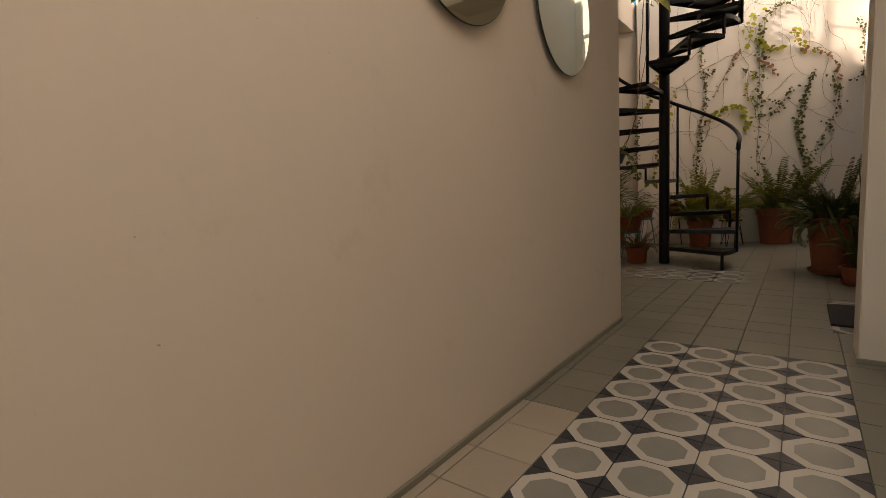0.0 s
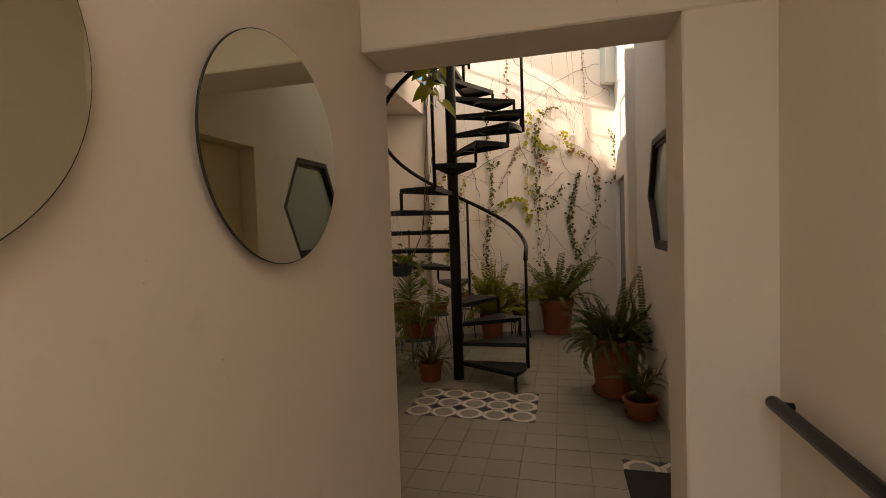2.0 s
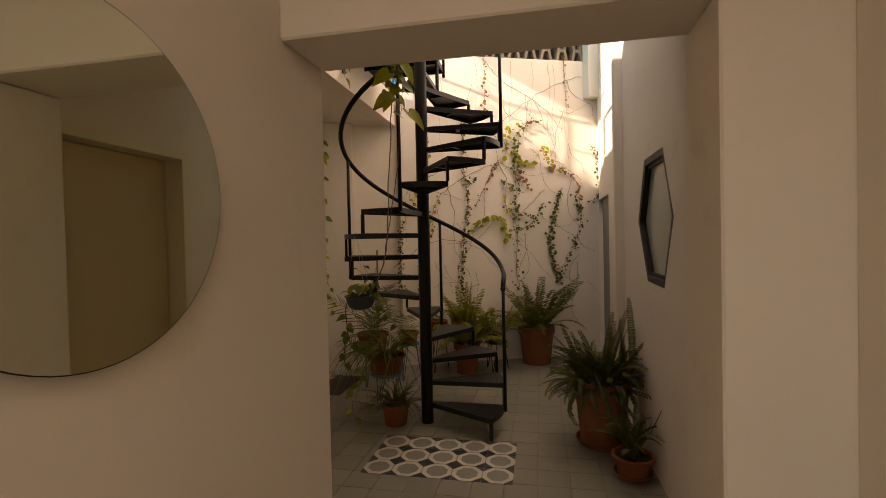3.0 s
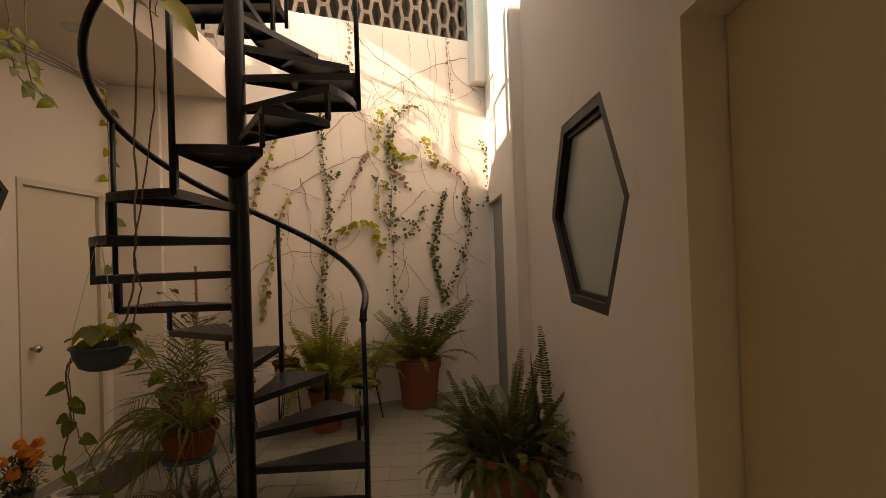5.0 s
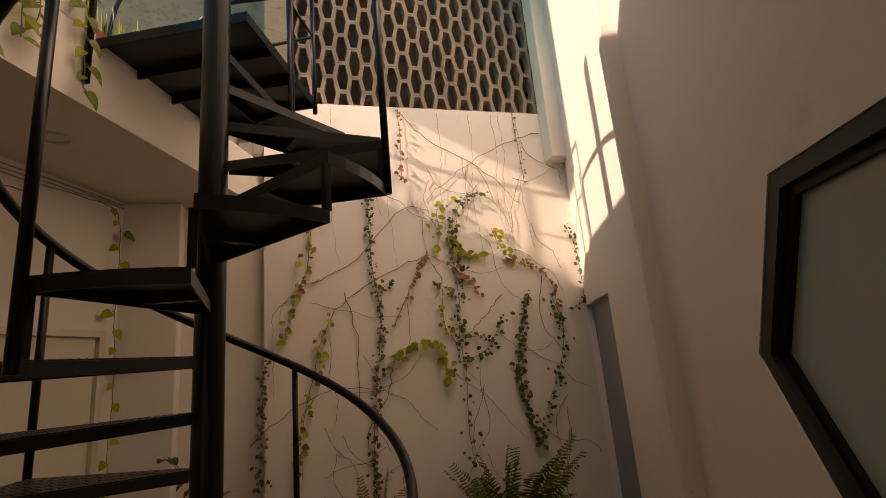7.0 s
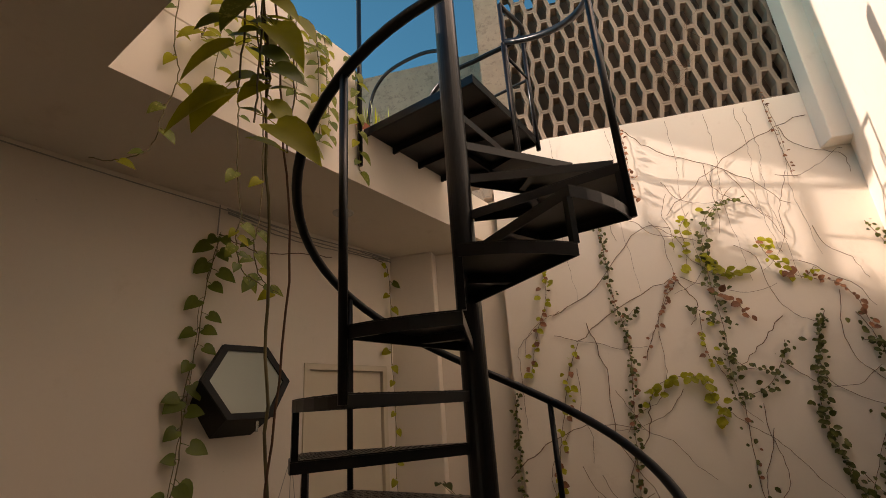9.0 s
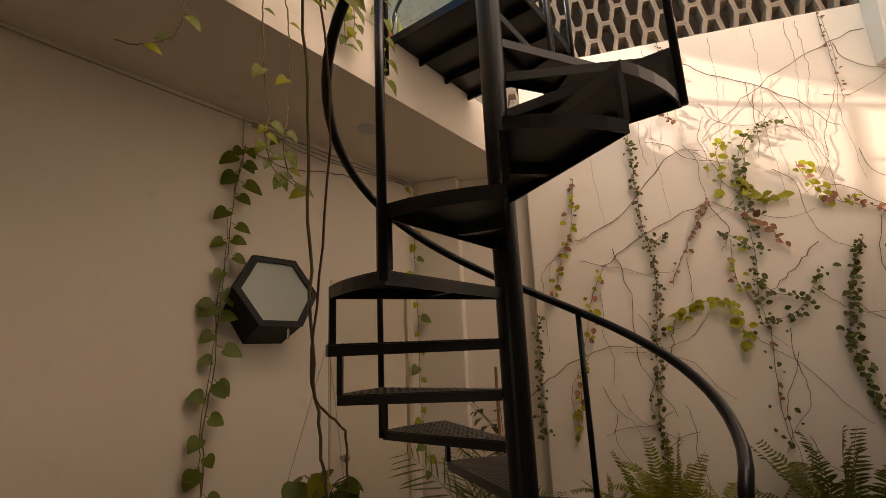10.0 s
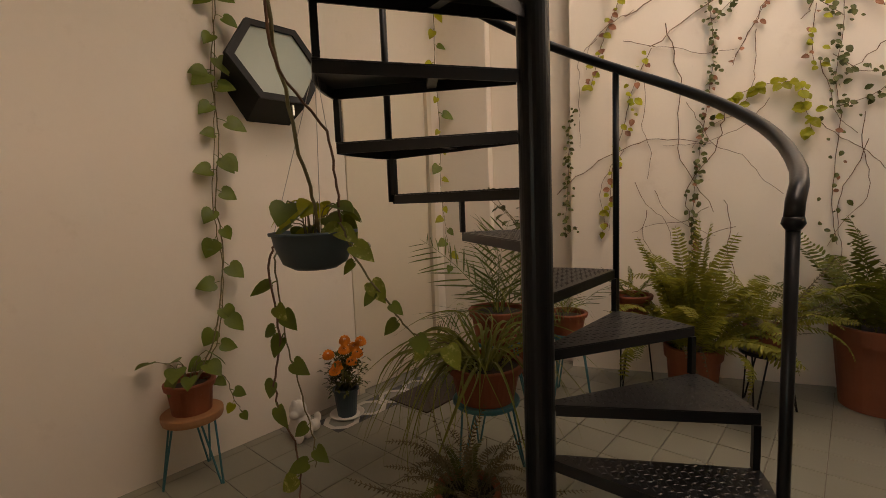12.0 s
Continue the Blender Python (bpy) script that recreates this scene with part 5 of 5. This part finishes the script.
for x, y, z, s in ((0.02, -0.06, 0.31, 1.0), (0.05, -0.03, 0.40, 1.05), (-0.01, 0.02, 0.43, 1.0), (0.06, 0.05, 0.36, 0.95), (0.03, 0.10, 0.41, 1.05), (-0.03, -0.08, 0.37, 1.0), (0.05, -0.10, 0.30, 0.9), (0.0, 0.07, 0.38, 1.0), (0.07, 0.0, 0.33, 0.95)):
    fl = bmesh.new()
    for ring in range(6):
        rr = 0.004 + ring * 0.0042
        for k in range(5 + ring * 3):
            a = 2 * math.pi * k / (5 + ring * 3) + ring
            d = Vector((math.cos(a), math.sin(a), 1.1 - ring * 0.33))
            add_leaf(fl, Vector((math.cos(a) * rr * 0.6, math.sin(a) * rr * 0.6, 0.012 - ring * 0.002)), d, Vector((0, 0, 1)), 0.015 * s, 0.013 * s, "oval", 0.3, 0.3)
    ob = part("flower", fl, marigold, t, "orange pompom flower")
    ob.matrix_basis = pose(x, y, z, rng.uniform(-8, 22), rng.uniform(0, 20), 0) @ Matrix.Scale(1.3, 4)

bm = bmesh.new()
for cx, cy, cz, sx, sy, sz in ((0, 0, 0.075, 0.055, 0.06, 0.075), (0.012, -0.015, 0.165, 0.045, 0.045, 0.047), (0.03, -0.05, 0.15, 0.025, 0.025, 0.022), (0.03, 0.02, 0.035, 0.03, 0.03, 0.035), (0.045, -0.04, 0.03, 0.022, 0.026, 0.03), (-0.01, 0.02, 0.205, 0.014, 0.012, 0.022), (0.02, -0.04, 0.207, 0.014, 0.012, 0.02), (0.01, 0.075, 0.045, 0.03, 0.035, 0.032), (-0.01, 0.11, 0.07, 0.02, 0.02, 0.03)):
    r = bmesh.ops.create_icosphere(bm, subdivisions=2, radius=1.0)
    bmesh.ops.transform(bm, matrix=Matrix.LocRotScale((cx, cy, cz), None, (sx, sy, sz)), verts=r["verts"])
ob = part("figurine", bm, white_clay, smooth=True)
ob.matrix_world = pose(-2.53, 5.27, 0.0)
fuse = ob.modifiers.new("fuse", "REMESH")
fuse.mode, fuse.voxel_size, fuse.use_smooth_shade = "VOXEL", 0.006, True
tagged(ob, "small white seated animal figurine by the wall", "figurine")

ob = part("doormat", box(-2.50, -2.19, 5.86, 6.50, 0.001, 0.011, 0.003), mat_grey)
tagged(ob, "flat dark grey doormat in front of the cream door", "doormat")
ob = part("doormat", box(0.115, 0.45, 3.32, 3.84, 0.001, 0.016, 0.004), mat_rubber)
tagged(ob, "black rubber doormat in front of the beige door", "doormat")

t = thing("wall_cables", "thin pale cables tacked along the wall under the soffit", "cable", (LW + 0.008, 5.2, 2.9))
for dz, sag in ((0.0, 0.01), (-0.012, 0.03), (-0.02, 0.05), (0.008, 0.02)):
    part("cable", tube([p + jitter(0.004) for p in smooth_line([(0.006, 0, dz), (0.008, 0.4, dz - sag), (0.008, 0.9, dz - sag * 0.6), (0.006, 1.45, dz)], 6)], 0.004, 6), cable_mat, t)
part("cable", tube([(0.004, -0.05, 0.02), (0.004, -0.05, -0.17)], 0.004, 6), cable_mat, t)
part("cable", tube(smooth_line([(0.004, -1.3, 0.005), (0.004, -0.6, -0.004), (0.004, 0.0, 0.0)], 4), 0.0035, 6), cable_mat, t)
part("dangling_cable", tube([p + jitter(0.006) for p in smooth_line([(0.01, -0.05, -0.16), (0.03, 0.2, -0.22), (0.02, 0.5, -0.16), (0.02, 0.8, -0.12)], 5)], 0.003, 6), twig, t)

t = thing("recessed_ceiling_lamp", "round white recessed lamp, unlit, in the soffit", "ceiling lamp", (-2.30, 5.74, SOFFIT))
part("rim", turned([(0.052, 0.0), (0.052, -0.006), (0.065, -0.008), (0.068, -0.002), (0.068, 0.0)], 28), lens_mat, t)
part("lens", turned([(0, -0.003), (0.0515, -0.003), (0.0515, -0.0005), (0, -0.0005)], 28), lens_mat, t)

# planter on the floor above, beside the landing
t = thing("roof_planter", "long planter with spiky plants on the floor above", "planter", (-2.18, 6.2, TOP))
part("trough", boxes((-0.1, 0.1, -0.5, 0.5, 0.0, 0.02), (-0.1, -0.085, -0.5, 0.5, 0.02, 0.2), (0.085, 0.1, -0.5, 0.5, 0.02, 0.2), (-0.085, 0.085, -0.5, -0.485, 0.02, 0.2), (-0.085, 0.085, 0.485, 0.5, 0.02, 0.2)), terracotta, t)
part("soil", box(-0.084, 0.084, -0.484, 0.484, 0.02, 0.17), soil, t)
ROOF_LEAVES = [blade_mesh(l, 0.05, a, m, h) for l, a, m, h in ((0.5, 0.05, lime_leaf, 1.2), (0.42, 0.15, blade_leaf, 1.2), (0.36, 0.5, dark_leaf, 1.0))]
for k in range(9):
    for j in range(9):
        ob = new("leaf", rng.choice(ROOF_LEAVES))
        ob.parent = t
        ob.matrix_basis = pose(rng.uniform(-0.05, 0.05), -0.44 + 0.11 * k + rng.uniform(-0.06, 0.06), 0.16, 0, 0, rng.uniform(0, 360)) @ pose(0, 0, 0, 0, -rng.uniform(15, 38), 0) @ Matrix.Scale(rng.uniform(0.4, 0.66), 4)


# ---------------------------------------------------------------- floor tiles
T = 0.2
GAP = 0.0035


def plain_tile():
    return box(-T / 2 + GAP / 2, T / 2 - GAP / 2, -T / 2 + GAP / 2, T / 2 - GAP / 2, -0.008, 0.0, 0.0012)


def octagon_tile():
    """A cement tile with a pale octagon round a grey field, on dark corners."""
    bm = bmesh.new()
    h = T / 2 - GAP / 2
    c = 0.30 * T
    outer = [(h, -h + c), (h, h - c), (h - c, h), (-h + c, h), (-h, h - c), (-h, -h + c), (-h + c, -h), (h - c, -h)]
    s = 0.70
    vo = [bm.verts.new((x, y, 0)) for x, y in outer]
    vi = [bm.verts.new((x * s, y * s, 0)) for x, y in outer]
    for k in range(8):
        f = bm.faces.new((vo[k], vo[(k + 1) % 8], vi[(k + 1) % 8], vi[k]))
        f.material_index = 0
    bm.faces.new(vi).material_index = 1
    corners = [(h, h), (-h, h), (-h, -h), (h, -h)]
    vc = [bm.verts.new((x, y, 0)) for x, y in corners]
    for k, (i, j) in enumerate(((1, 2), (3, 4), (5, 6), (7, 0))):
        bm.faces.new((vo[i], vc[k], vo[j])).material_index = 2
    vb = [bm.verts.new((x, y, -0.008)) for x, y in corners]
    for k, chain in enumerate(((vc[0], vo[2], vo[3], vc[1]), (vc[1], vo[4], vo[5], vc[2]), (vc[2], vo[6], vo[7], vc[3]), (vc[3], vo[0], vo[1], vc[0]))):
        bm.faces.new((*chain, vb[(k + 1) % 4], vb[k])).material_index = 2
    return bm


RUGS = ((-0.66, 0.14, -1.75, 2.65), (-1.41, -0.41, 4.43, 5.03), (-2.62, -2.42, 5.42, 6.62), (0.12, 0.52, 3.19, 3.99))
oct_me, plain_me, beige_me = None, None, None
for x0, x1, y0, y1 in RUGS:
    for i in range(round((x1 - x0) / T)):
        for j in range(round((y1 - y0) / T)):
            if oct_me is None:
                ob = part("patterned_tile", octagon_tile(), None, floor, mats=[tile_white, tile_grey, tile_dark])
                oct_me = ob.data
            else:
                ob = new("patterned_tile", oct_me)
                ob.parent = floor
            ob.matrix_basis = pose(x0 + T * (i + 0.5), y0 + T * (j + 0.5), rng.uniform(-0.0005, 0.0005), 0, 0, 90 * rng.randrange(4))
far = bmesh.new()
count = 0
x_off = -0.66
for i in range(-12, 7):
    for j in range(-24, 42):
        cx, cy = x_off + T * (i + 0.5), 2.65 + T * (j + 0.5 - 13)
        # skip what the patterned tiles cover
        if any(x0 - 0.1 + 0.012 < cx < x1 + 0.1 - 0.012 and y0 - 0.1 + 0.012 < cy < y1 + 0.1 - 0.012 for x0, x1, y0, y1 in RUGS):
            lap = [(max(x0, cx - T / 2), min(x1, cx + T / 2), max(y0, cy - T / 2), min(y1, cy + T / 2)) for x0, x1, y0, y1 in RUGS]
            if any(b - a > 0.19 and d - c > 0.19 for a, b, c, d in lap):
                continue
            low = -0.0012
        else:
            low = 0.0
        if cy < -4.5 or (cy < 2.8 and not MW - 0.1 < cx < HR + 0.15) or not LW - 0.1 < cx < RW + 0.2:
            continue
        if cx < -0.66 and -1.6 < cy < 1.66:
            # paler tiles along the wall in the first stretch of the hall
            if beige_me is None:
                ob = part("tile", plain_tile(), tile_beige, floor, "pale beige cement tile")
                beige_me = ob.data
            else:
                ob = new("tile", beige_me)
                ob.parent = floor
            ob.matrix_basis = pose(cx, cy, rng.uniform(-0.0006, 0.0006))
        elif low == 0.0 and count < 300 and 2.2 < cy < 7.6 and cx > -2.0:
            if plain_me is None:
                ob = part("tile", plain_tile(), tile_plain, floor)
                plain_me = ob.data
            else:
                ob = new("tile", plain_me)
                ob.parent = floor
            ob.matrix_basis = pose(cx, cy, rng.uniform(-0.0006, 0.0006), rng.uniform(-0.15, 0.15), rng.uniform(-0.15, 0.15), 0)
            count += 1
        else:
            g = GAP / 2
            add_box(far, cx - T / 2 + g, cx + T / 2 - g, cy - T / 2 + g, cy + T / 2 - g, -0.012, low)
tagged(part("tiles_beyond", far, tile_plain_stuff, floor), kind="stuff")
